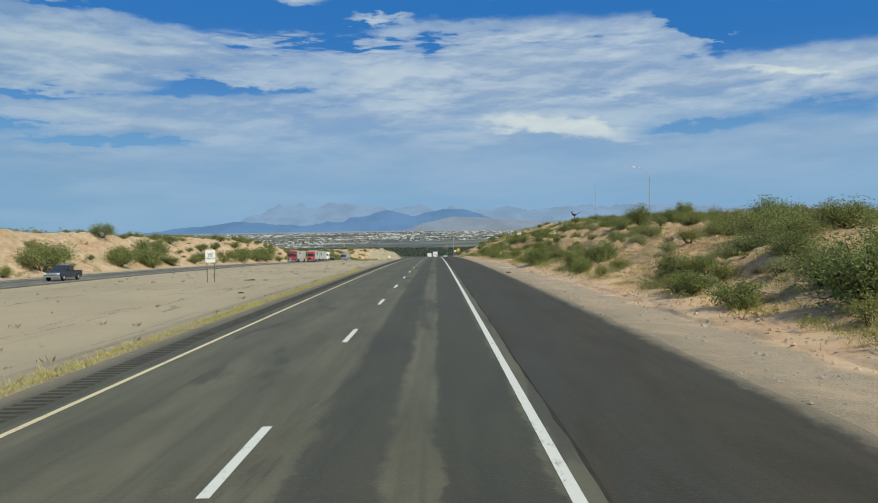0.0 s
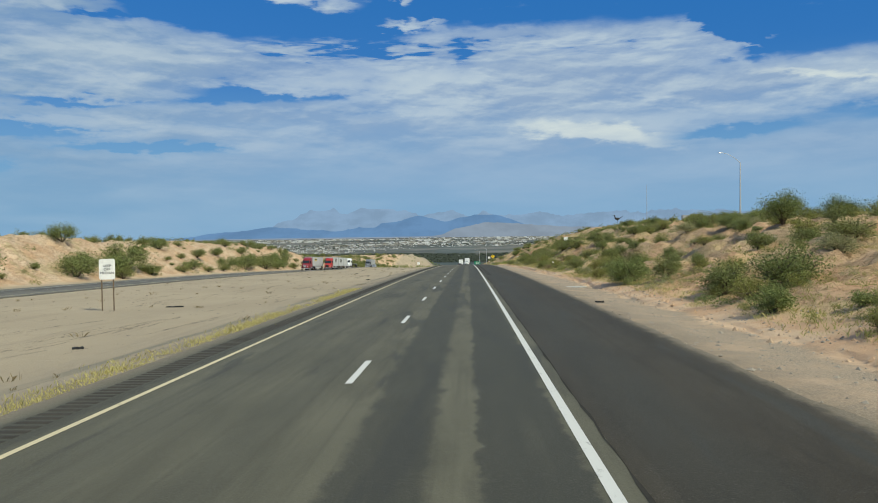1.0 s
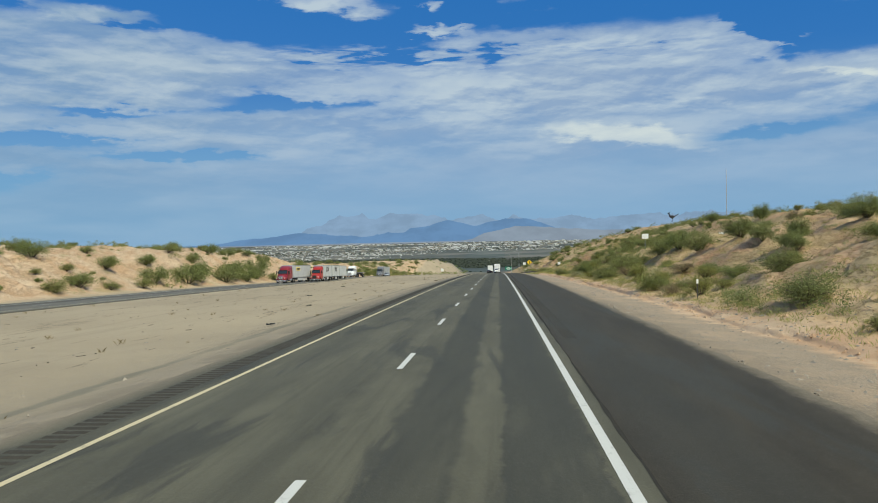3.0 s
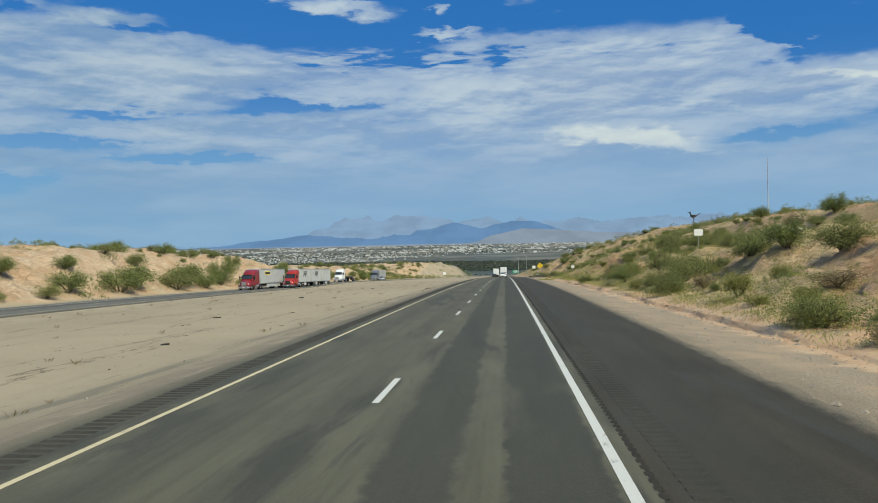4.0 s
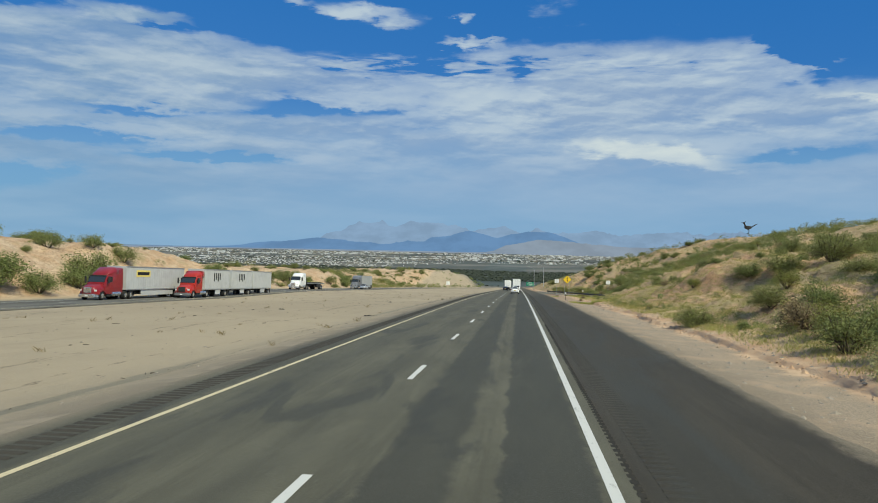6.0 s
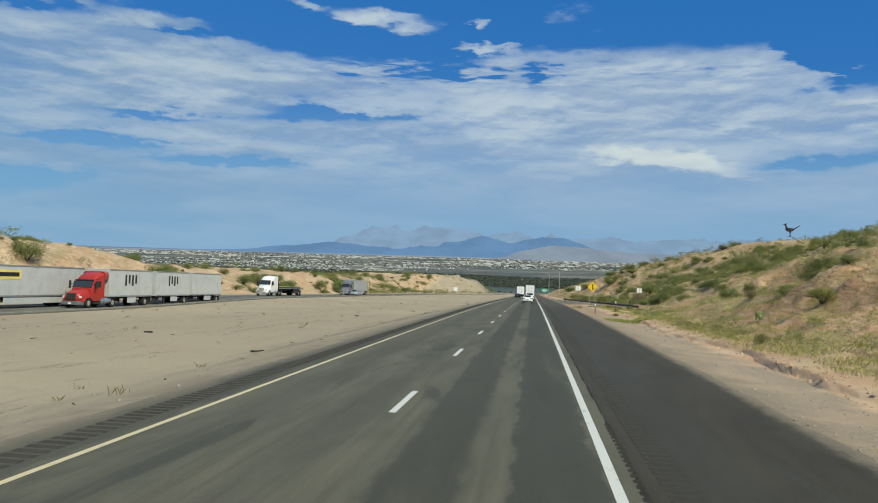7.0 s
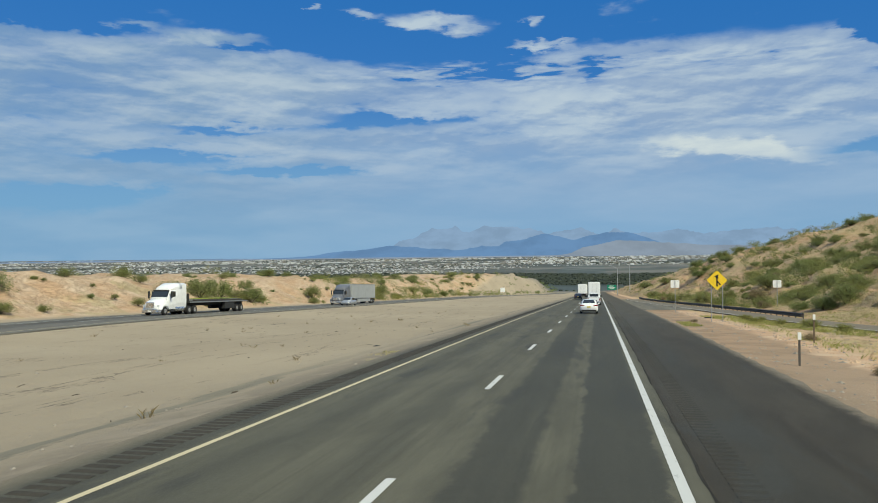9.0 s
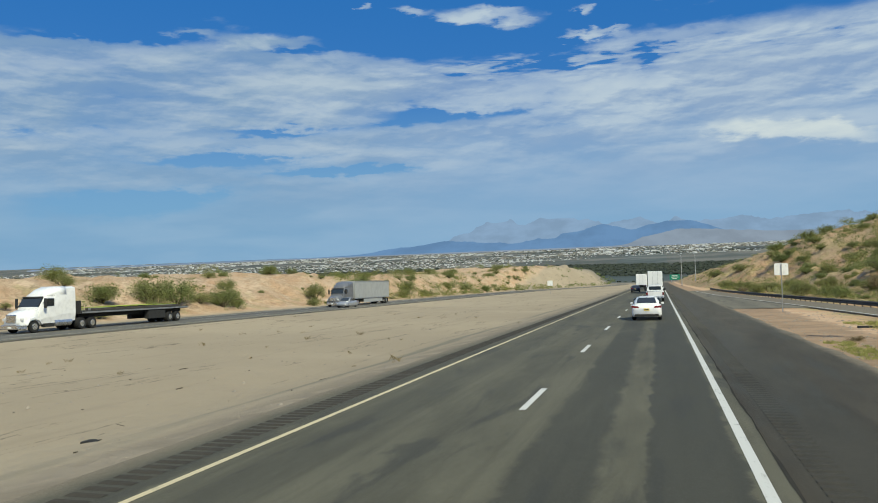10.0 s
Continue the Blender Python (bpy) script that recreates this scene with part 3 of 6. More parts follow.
def build_ground():
    xs = spaced((-4600, -600, 250), (-600, -150, 45), (-150, -90, 4), (-90, -55, 1.3), (-55, -42, 1.6), (-42, -10, 1.5), (-10, 5, 0.75), (5, 6.8, 0.5), (6.8, 7.4, 0.2), (7.4, 9.4, 0.1), (9.4, 11, 0.2), (11, 40, 0.55), (40, 80, 1.6),
                (80, 180, 6), (180, 600, 45), (600, 4601, 250))
    ys = spaced((-120, -20, 10), (-20, 330, 0.8), (330, 520, 1.6), (520, 1000, 8), (1000, 2000, 50), (2000, 4801, 200))
    gx, gy = np.meshgrid(xs, ys)
    co = np.stack([gx, gy, ground_z(gx, gy)], axis=-1).reshape(-1, 3)
    nx, ny = len(xs), len(ys)
    i = (np.arange(ny - 1)[:, None] * nx + np.arange(nx - 1)[None, :]).reshape(-1)
    quads = np.stack([i, i + 1, i + nx + 1, i + nx], axis=1)
    me = bpy.data.meshes.new("ground")
    me.vertices.add(len(co))
    me.vertices.foreach_set("co", co.ravel())
    me.loops.add(quads.size)
    me.loops.foreach_set("vertex_index", quads.ravel())
    me.polygons.add(len(quads))
    me.polygons.foreach_set("loop_start", np.arange(len(quads)) * 4)
    me.polygons.foreach_set("use_smooth", np.ones(len(quads), dtype=bool))
    me.update(calc_edges=True)
    me.materials.append(SOIL)
    tagged(new("ground", me), "sandy desert soil with pale median and reddish scrub banks", "ground", kind="structure")


def ribbon(name, x0, x1, y0, y1, lift, mat, label, step=4.0, drop=None, thick=0.0, group="", wave=0.0, cat="road"):
    """A strip along the highway between x0 and x1 (numbers or functions of y), following its fall, with real thickness."""
    ys = np.linspace(y0, y1, max(2, int((y1 - y0) / step) + 1))
    za = road_z(ys) + lift + (drop(ys) if drop else 0)
    xa = np.asarray(x0(ys) if callable(x0) else np.full(len(ys), x0)) - wave * fbm(ys * 0.9, ys * 0.0, 91, 3)
    xb = np.asarray(x1(ys) if callable(x1) else np.full(len(ys), x1)) + wave * fbm(ys * 0.8, ys * 0.0, 95, 3)
    verts, faces = [], []
    for i in range(len(ys)):
        verts += [(xa[i], ys[i], za[i] - thick), (xa[i], ys[i], za[i]), (xb[i], ys[i], za[i]), (xb[i], ys[i], za[i] - thick)]
        if i:
            a = 4 * (i - 1)
            for j in range(3 if thick else 0):
                faces.append((a + j, a + j + 1, a + j + 5, a + j + 4))
            if not thick:
                faces.append((a + 1, a + 2, a + 6, a + 5))
    return tagged(mesh_object(name, verts, faces, mat), label, cat, group, "structure")


build_ground()
ribbon("road", -9.1, 0.32, -40, 790, 0.0, ASPHALT, "worn grey asphalt carriageway with dark ragged wheel paths", 1.5, thick=0.14, wave=0.03)
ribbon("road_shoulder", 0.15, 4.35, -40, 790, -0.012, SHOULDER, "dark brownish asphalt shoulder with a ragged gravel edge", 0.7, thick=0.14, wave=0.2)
ribbon("road_opposite", lambda y: OPP_OUT + draw_in(y), lambda y: OPP_IN + draw_in(y), -40, 790, 0.0, OLD_ROAD, "grey asphalt opposite carriageway across the sandy median", 2.0, opp_drop, 0.14, wave=0.15)
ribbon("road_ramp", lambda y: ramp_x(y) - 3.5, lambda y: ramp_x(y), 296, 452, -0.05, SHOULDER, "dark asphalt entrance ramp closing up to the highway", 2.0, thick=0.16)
ribbon("road_gore", 4.25, lambda y: np.maximum(ramp_x(y) - 3.45, 4.6), 352, 452, -0.085, GORE, "dusty grey-brown paving between highway and ramp", 1.0, thick=0.1, wave=0.15)
ribbon("road_marking_edge", -0.085, 0.070, -40, 790, 0.005, WHITE_LINE, "solid white outer edge line", 2.0, cat="road marking")
ribbon("road_marking_left", -7.62, -7.50, -40, 790, 0.005, YELLOW_LINE, "solid yellow inner edge line", 2.0, cat="road marking")
ribbon("road_marking_ramp", lambda y: ramp_x(y) - 3.35, lambda y: ramp_x(y) - 3.2, 300, 452, -0.045, WHITE_LINE, "white edge line of the entrance ramp", 3.0, cat="road marking")
ribbon("road_marking_opposite", lambda y: OPP_IN - 1.35 + draw_in(y), lambda y: OPP_IN - 1.2 + draw_in(y), -40, 790, 0.005, YELLOW_LINE, "yellow edge line of the opposite carriageway", 3.0, opp_drop, cat="road marking")
ribbon("road_marking_opposite_outer", lambda y: OPP_OUT + 2.4 + draw_in(y), lambda y: OPP_OUT + 2.55 + draw_in(y), -40, 790, 0.005, WHITE_LINE, "white outer edge line of the opposite carriageway", 3.0, opp_drop, cat="road marking")
ribbon("road_seam", 0.30, 0.335, -20, 452, 0.004, SEAM, "dark tar seam between lane and shoulder", 0.5, wave=0.05, cat="road")
for i in range(-1, 64):
    y = 7.76 + 12.192 * i
    ribbon("lane_dash", -3.965, -3.82, y, y + 3.05, 0.006, WHITE_LINE, "white painted lane dash, slightly worn", 1.5, group="lane dashes", cat="road marking")
for i in range(64):
    y = 1.5 + 12.192 * i
    ribbon("lane_dash_opposite", lambda y: -48.42 + draw_in(y), lambda y: -48.28 + draw_in(y), y, y + 3.05, 0.006, WHITE_LINE, "white painted lane dash on the opposite carriageway", 1.5, opp_drop, group="opposite lane dashes", cat="road marking")


def build_rumble(name, x0, x1, y0, y1, mat, sink, tall, label):
    """Milled grooves: pressed ribs across the shoulder, 0.3 m apart."""
    verts, faces = [], []
    for y in np.arange(y0, y1, 0.3):
        z = float(road_z(y)) + 0.001 - sink
        k = len(verts)
        verts += [(x0, y, z), (x1, y, z), (x1, y + 0.09, z + tall), (x0, y + 0.09, z + tall), (x1, y + 0.17, z), (x0, y + 0.17, z)]
        faces += [(k, k + 1, k + 2, k + 3), (k + 3, k + 2, k + 4, k + 5)]
    tagged(mesh_object(name, verts, faces, mat), label, "rumble strip", kind="stuff")


build_rumble("rumble_strip", -8.55, -8.0, -10, 420, RUMBLE, 0.0, 0.0035, "dark milled rumble strip on the inner shoulder")
build_rumble("ragged_tar_edge", 0.26, 0.37, 118, 215, SEAM, 0.002, 0.005, "dark ragged tar edge between lane and shoulder")
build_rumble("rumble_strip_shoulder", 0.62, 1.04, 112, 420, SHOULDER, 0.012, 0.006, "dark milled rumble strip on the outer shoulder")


# ---- plants ----
def leaf_cloud(rng, tips, spread, count, size, droop=0.0):
    """Small rhombic leaves round the tips: vertices and faces."""
    tips = np.array(tips)
    c = tips[rng.integers(0, len(tips), count)] + np.clip(rng.normal(0, 1, (count, 3)), -1.7, 1.7) * spread
    c[:, 2] = np.maximum(c[:, 2], 0.03)
    a = rng.normal(0, 1, (count, 3))
    a[:, 2] = np.abs(a[:, 2]) * 0.8 - droop
    a /= np.linalg.norm(a, axis=1)[:, None]
    s = np.cross(a, rng.normal(0, 1, (count, 3)))
    s /= np.linalg.norm(s, axis=1)[:, None] + 1e-6
    ln = (size * rng.uniform(0.6, 1.4, count))[:, None]
    v = np.stack([c - a * ln * 0.8 + s * ln * 0.5, c + a * ln, c - a * ln * 0.8 - s * ln * 0.5], axis=1).reshape(-1, 3)
    f = np.arange(count * 3).reshape(-1, 3)
    return v, f


def shrub(name, label, seed, radius, height, leaf_mat, leaves, size, stems, lumps, group):
    """A desert shrub: forked stems from the ground, and a ragged crown of many small leaves with gaps."""
    rng = np.random.default_rng(seed)
    ob = thing(name, label, "shrub", Matrix.Identity(4), group)
    bm, tips = bmesh.new(), []
    for i in range(stems):
        ang, lean = rng.uniform(0, 6.283), rng.uniform(0.25, 0.95)
        knee = Vector((math.cos(ang) * lean * radius * 0.4, math.sin(ang) * lean * radius * 0.4, height * rng.uniform(0.25, 0.45)))
        tube((knee.x * 0.1, knee.y * 0.1, -0.08), knee, 0.035 * radius + 0.006, 0.02 * radius, 4, bm)
        for j in range(lumps):
            a2 = ang + rng.normal(0, 0.7)
            out = radius * rng.uniform(0.35, 1.0) * lean ** 0.5
            tip = Vector((math.cos(a2) * out, math.sin(a2) * out, height * (0.1 + 0.9 * rng.random() ** 0.7) * (1.05 - 0.55 * (out / radius) ** 2)))
            tube(knee, tip, 0.018 * radius, 0.006, 3, bm)
            tips.append(tuple(tip))
            tips.append(tuple(knee.lerp(tip, 0.6)))
    part("trunk", bm, BARK, ob, "forked woody base")
    v, f = leaf_cloud(rng, tips, np.array((radius * 0.14, radius * 0.14, height * 0.12)), leaves, size)
    mesh_object("crown", v, f, leaf_mat, ob)
    return ob


GROUPS = "shrubs on the banks"
KINDS = [
    shrub("mesquite_shrub", "dense dark green mesquite shrub on the sandy bank", 1, 1.0, 1.25, LEAF_GREEN, 3600, 0.040, 9, 6, GROUPS),
    shrub("mesquite_shrub", "broad green mesquite shrub with gaps in its crown", 2, 1.0, 0.95, LEAF_GREEN, 3600, 0.040, 10, 5, GROUPS),
    shrub("creosote_shrub", "open olive creosote shrub on the sandy bank", 3, 1.0, 1.15, LEAF_OLIVE, 3100, 0.035, 10, 5, GROUPS),
    shrub("creosote_shrub", "low olive creosote shrub on reddish earth", 4, 1.0, 0.85, LEAF_OLIVE, 3100, 0.035, 10, 5, GROUPS),
    shrub("saltbush", "pale grey-green saltbush on the sandy bank", 5, 1.0, 0.8, LEAF_GREY, 3000, 0.035, 10, 4, GROUPS),
    shrub("dry_bush", "brown dry bush with bare twigs", 6, 1.0, 0.8, LEAF_DRY, 2100, 0.037, 12, 5, GROUPS),
    shrub("desert_shrub", "dark green desert shrub beyond the opposite carriageway", 7, 1.0, 1.1, LEAF_GREEN, 4800, 0.034, 8, 7, GROUPS),
    shrub("desert_shrub", "broad green desert shrub beyond the opposite carriageway", 8, 1.0, 0.95, LEAF_GREEN, 4800, 0.034, 9, 7, GROUPS),
    shrub("creosote_shrub", "olive creosote shrub beyond the opposite carriageway", 9, 1.0, 1.0, LEAF_SAGE, 3800, 0.032, 8, 6, GROUPS),
    shrub("mesquite_thicket", "large feathery green mesquite shrub on the slope", 10, 1.0, 1.0, LEAF_GREEN, 8000, 0.027, 11, 8, GROUPS),
    shrub("mesquite_thicket", "large feathery olive mesquite shrub on the slope", 12, 1.0, 0.95, LEAF_SAGE, 8000, 0.026, 11, 8, GROUPS),
]
FAR_KIND = {0: 6, 1: 7, 2: 8, 3: 8, 4: 8, 5: 8}
LARGE_KIND = {0: 9, 1: 10, 2: 10, 3: 10}
KIND_ROOM = {k: 0 for k in range(11)}
TALLIED = []


def plant(kind, x, y, radius, tall=1.0, turn=None):
    """Set a shrub of that kind and radius on the ground."""
    kind = FAR_KIND[kind] if x < 0 else LARGE_KIND.get(kind, kind) if radius > 1.45 else kind
    turn = (x * 37.0 + y * 91.0) % 360 if turn is None else turn
    m = stand(x, y, turn, -0.05)
    src = KINDS[kind]
    if KIND_ROOM[kind] == 0:
        ob = src
        ob.matrix_basis = m
    else:
        ob = copy_thing(src, m)
    ob.scale = (radius, radius, radius * tall)
    KIND_ROOM[kind] += 1
    TALLIED.append((x, y, radius))


def build_shrubs():
    # the large shrubs that stand out, one by one
    for k, x, y, r, tall in ((0, 12.0, 23.0, 2.4, 0.9), (0, 14.6, 25.5, 2.2, 0.9), (0, 13.0, 28.0, 1.6, 0.9), (4, 13.2, 32.0, 1.0, 1.0), (3, 12.2, 35.5, 1.1, 0.8),
                             (1, 24.5, 77.0, 2.2, 0.7), (1, 19.0, 54.0, 2.0, 0.6), (1, 19.4, 48.5, 2.2, 0.7), (0, 18.6, 44.0, 2.0, 0.7), (1, 17.4, 39.5, 1.8, 0.7), (1, 21.0, 41.5, 2.2, 0.8), (0, 22.0, 47.0, 2.4, 0.7), (1, 22.5, 53.0, 2.3, 0.7), (1, 22.0, 60.0, 2.0, 0.7),
                             (1, 18.4, 69.5, 1.8, 0.6), (0, 31.0, 125.0, 2.2, 0.6), (1, 27.5, 112.0, 2.2, 0.6), (0, 10.9, 66.5, 1.4, 0.9), (1, 14.6, 115.0, 1.8, 0.7), (4, 14.2, 51.0, 1.0, 0.9), (2, 12.6, 40.5, 1.0, 0.9),
                             (0, 10.6, 200.5, 1.4, 0.9), (1, 13.6, 189.0, 2.0, 0.8), (1, 16.2, 171.5, 2.0, 0.8), (0, 17.5, 168.0, 1.9, 0.9), (1, 17.0, 158.5, 2.0, 0.8), (0, 19.5, 154.5, 2.0, 0.8), (3, 10.4, 152.5, 1.0, 0.7), (5, 14.2, 152.5, 1.4, 0.6), (2, 12.0, 150.5, 1.0, 0.8),
                             (0, 19.4, 242.5, 1.8, 0.7), (1, 21.4, 240.0, 2.2, 0.7), (2, 11.6, 204.0, 1.4, 1.0), (0, 13.0, 203.0, 1.5, 0.9), (2, 15.2, 245.5, 1.0, 0.8),
                             (0, 19.4, 332.5, 1.7, 0.8), (1, 18.2, 336.0, 1.3, 0.8), (0, 27.4, 325.5, 1.9, 0.7), (1, 22.8, 324.0, 1.5, 0.8), (0, 49.0, 432.0, 3.2, 0.7), (0, 52.5, 408.0, 3.0, 0.7), (1, 46.0, 440.0, 3.4, 0.6), (0, 11.9, 42.0, 1.6, 1.0), (4, 9.9, 39.5, 0.8, 0.9), (0, 12.6, 63.5, 1.9, 1.05), (3, 10.6, 66.5, 0.9, 0.9),
                             (4, 17.0, 68.0, 1.3, 1.0), (0, 11.4, 79.5, 1.2, 1.0), (0, 11.2, 96.5, 1.5, 1.1), (1, 13.9, 98.0, 1.5, 1.0), (2, 10.4, 132.8, 1.0, 1.0), (1, 24.5, 143.0, 2.0, 1.0),
                             (5, 12.0, 168.0, 1.2, 1.0), (1, 13.6, 178.0, 2.4, 0.75), (2, 16.2, 181.5, 2.4, 0.85), (5, 12.0, 184.0, 1.6, 0.9), (1, 18.6, 178.0, 2.2, 0.8), (0, 11.2, 197.0, 1.4, 1.05),
                             (3, 12.9, 201.0, 1.3, 1.0), (5, 11.5, 207.0, 1.7, 1.0), (2, 12.8, 210.5, 1.6, 1.0), (0, 14.8, 214.0, 1.6, 0.8), (1, 24.0, 236.0, 2.6, 0.9), (2, 19.0, 262.0, 0.9, 0.9),
                             (0, 21.0, 331.5, 2.0, 0.8), (1, 25.0, 342.0, 2.6, 0.7), (1, 23.5, 355.0, 2.4, 0.7), (2, 18.4, 388.0, 2.0, 0.7), (2, 22.0, 372.0, 2.2, 0.7), (1, 27.0, 366.0, 2.4, 0.6), (2, 18.0, 404.0, 2.4, 0.7), (1, 25.0, 392.0, 2.6, 0.6), (2, 17.0, 425.0, 2.6, 0.7), (1, 30.0, 410.0, 2.8, 0.6), (2, 15.5, 450.0, 2.8, 0.7), (1, 23.0, 440.0, 3.0, 0.6), (2, 14.5, 480.0, 3.0, 0.7), (1, 20.0, 500.0, 3.2, 0.6), (2, 15.0, 525.0, 3.2, 0.7), (5, 7.8, 283.0, 0.5, 0.9), (5, 9.4, 298.0, 0.55, 0.9),
                             (5, 6.2, 318.5, 0.5, 0.6),
                             (0, -60.0, 112.0, 4.2, 0.8), (0, -61.5, 118.0, 4.0, 0.8), (0, -60.5, 141.0, 3.6, 0.8), (1, -62.0, 147.5, 4.2, 0.85), (2, -58.8, 153.0, 2.2, 1.0), (0, -68.0, 151.0, 2.8, 0.9),
                             (0, -60.5, 227.0, 4.2, 0.75), (1, -62.0, 233.0, 4.4, 0.8), (0, -60.4, 247.0, 4.0, 0.75), (1, -62.0, 253.0, 4.8, 0.8), (0, -60.2, 259.5, 3.2, 0.75), (1, -61.0, 269.5, 3.8, 0.85), (0, -63.0, 275.0, 4.0, 0.85), (2, -59.5, 280.5, 2.4, 0.9), (1, -61.0, 313.0, 2.0, 0.8), (0, -62.5, 318.5, 2.8, 0.95), (2, -60.5, 322.5, 1.6, 0.8), (3, -60.5, 329.0, 1.1, 0.9),
                             (2, -60.5, 346.0, 1.3, 0.9), (3, -60.0, 354.0, 1.5, 0.7), (1, -64.5, 360.0, 2.6, 0.9), (0, -64.0, 368.0, 3.0, 0.9), (2, -62.0, 376.0, 2.2, 0.8), (3, -61.0, 383.0, 1.8, 0.8), (0, -62.0, 432.0, 3.0, 0.9), (1, -61.0, 442.0, 3.2, 0.9), (2, -60.0, 456.0, 2.6, 0.9), (0, -63.0, 468.0, 3.2, 0.9),
                             (0, -70.0, 262.0, 2.6, 0.8), (1, -76.0, 268.0, 2.4, 0.8), (0, -72.0, 279.0, 2.6, 0.8), (1, -80.0, 285.0, 2.8, 0.8), (0, -66.0, 290.0, 2.6, 0.9), (2, -74.0, 293.0, 2.4, 0.8), (1, -84.0, 296.0, 3.0, 0.8), (0, -66.5, 244.0, 2.4, 0.8), (2, -73.0, 251.0, 2.2, 0.8), (3, -64.0, 301.0, 1.6, 0.8),
                             (0, -66.0, 327.0, 2.6, 0.9), (1, -60.5, 155.5, 4.4, 0.85), (0, -62.5, 162.0, 4.8, 0.85), (1, -60.3, 167.5, 3.2, 0.7), (3, -67.0, 176.0, 2.4, 0.8), (1, -66.0, 207.0, 2.6, 0.8), (2, -60.0, 207.5, 2.2, 0.8), (1, -67.0, 223.0, 2.6, 0.8), (3, -70.0, 240.0, 2.2, 0.8), (2, -60.0, 183.0, 2.4, 0.8), (1, -61.0, 190.0, 2.8, 0.8), (0, -69.0, 192.0, 2.8, 0.8), (2, -59.8, 197.0, 1.8, 0.8), (0, -61.5, 215.0, 3.2, 0.8), (2, -64.0, 320.0, 1.6, 0.9), (3, -69.5, 344.0, 1.6, 0.9), (0, -63.0, 372.0, 3.0, 1.0), (1, -61.0, 380.0, 2.8, 1.0), (2, -60.0, 364.0, 2.0, 1.0),
                             (0, -62.0, 412.0, 2.4, 1.0), (1, -59.5, 424.0, 2.6, 1.0)):
        plant(k, x, y, r, tall)
    rng = random.Random(29)
    made = 0
    while made < 56:      # thickets high on the right bank
        y, x = rng.choice((rng.uniform(95, 260), rng.uniform(95, 420))), rng.uniform(19, 46)
        r = rng.choice((1.5, 1.7, 2.0, 2.4))
        if (285 < y < 353 and x < float(ramp_x(y)) + 7) or (285 < y and x < float(ramp_x(y)) + 4) or (150 < y < 216 and abs(x - 26.3 - 0.26 * (y - 180)) < 4.5) or any((x - a) ** 2 + (y - b) ** 2 < (0.75 * (r + c)) ** 2 for a, b, c in TALLIED):
            continue
        plant(rng.choice((0, 1, 1, 2, 3)), x, y, r, rng.uniform(0.5, 0.75))
        made += 1
    rng = random.Random(11)
    made = 0
    while made < 275:      # right bank, by a stretch of the plan
        y = rng.uniform(8, 430)
        x = 9.5 + (rng.random() ** 1.7) * 46
        if x > 9.5 + (3.5 - float(road_z(y))) / 0.26 + 8 or (285 < y and x < float(ramp_x(y)) + (6 if y < 353 else 2)) or (150 < y < 216 and abs(x - 26.3 - 0.26 * (y - 180)) < 3):
            continue
        r = rng.choice((0.5, 0.6, 0.75, 0.9, 1.0, 1.2, 1.5, 1.9)) * (1.0 if x < 22 else 1.25)
        if any((x - a) ** 2 + (y - b) ** 2 < (0.6 * (r + c)) ** 2 for a, b, c in TALLIED):
            continue
        if 222 < y < 300 and x < 25 and r > 0.8:
            continue
        plant(rng.choices(range(6), (4, 4, 5, 4, 2, 3))[0], x, y, r, rng.uniform(0.8, 1.15))
        made += 1
    made = 0
    while made < 80:      # the denser growth on the near part of the right bank
        y, x = rng.uniform(22, 150), 10.8 + (rng.random() ** 1.3) * 30
        r = rng.choice((0.7, 0.9, 1.1, 1.3, 1.6))
        if any((x - a) ** 2 + (y - b) ** 2 < (0.62 * (r + c)) ** 2 for a, b, c in TALLIED):
            continue
        plant(rng.choices(range(6), (4, 4, 4, 3, 2, 2))[0], x, y, r, rng.uniform(0.7, 1.0))
        made += 1
    made = 0
    while made < 90:      # small shrubs over the slope above the merge
        y, x = rng.uniform(215, 400), rng.uniform(17, 60)
        r = rng.choice((0.7, 0.9, 1.1, 1.4))
        if (285 < y and x < float(ramp_x(y)) + 7) or any((x - a) ** 2 + (y - b) ** 2 < (0.8 * (r + c)) ** 2 for a, b, c in TALLIED):
            continue
        plant(rng.choice((0, 0, 1, 1, 2)), x, y, r, rng.uniform(0.65, 0.9))
        made += 1
    for i in range(16):      # low creosote between the gravel and the ramp
        y = 286.0 + 2.6 * i
        plant(rng.choice((2, 3)), float(ramp_x(y)) - rng.uniform(4.4, 6.2), y, rng.uniform(0.4, 0.75), rng.uniform(0.7, 0.9))
    made = 0
    while made < 105:      # dark growth on the far shoulder of the hill
        y, x = rng.uniform(330, 520), rng.uniform(24, 70)
        r = rng.choice((1.6, 2.0, 2.4, 3.0))
        if x < float(ramp_x(y)) + 8 or any((x - a) ** 2 + (y - b) ** 2 < (0.75 * (r + c)) ** 2 for a, b, c in TALLIED):
            continue
        plant(rng.choice((0, 0, 1)), x, y, r, rng.uniform(0.55, 0.85))
        made += 1
    made = 0
    while made < 125:      # left bank
        y = rng.uniform(95, 470)
        x = -58.5 - (rng.random() ** 0.9) * 27
        r = rng.choice((0.5, 0.6, 0.7, 0.9, 1.1, 1.4, 1.8)) * (1.0 if x > -72 else 1.25)
        if any((x - a) ** 2 + (y - b) ** 2 < (0.8 * (r + c)) ** 2 for a, b, c in TALLIED):
            continue
        plant(rng.choices(range(6), (3, 3, 4, 4, 2, 1))[0], x, y, r, rng.uniform(0.75, 1.0))
        made += 1


    made = 0
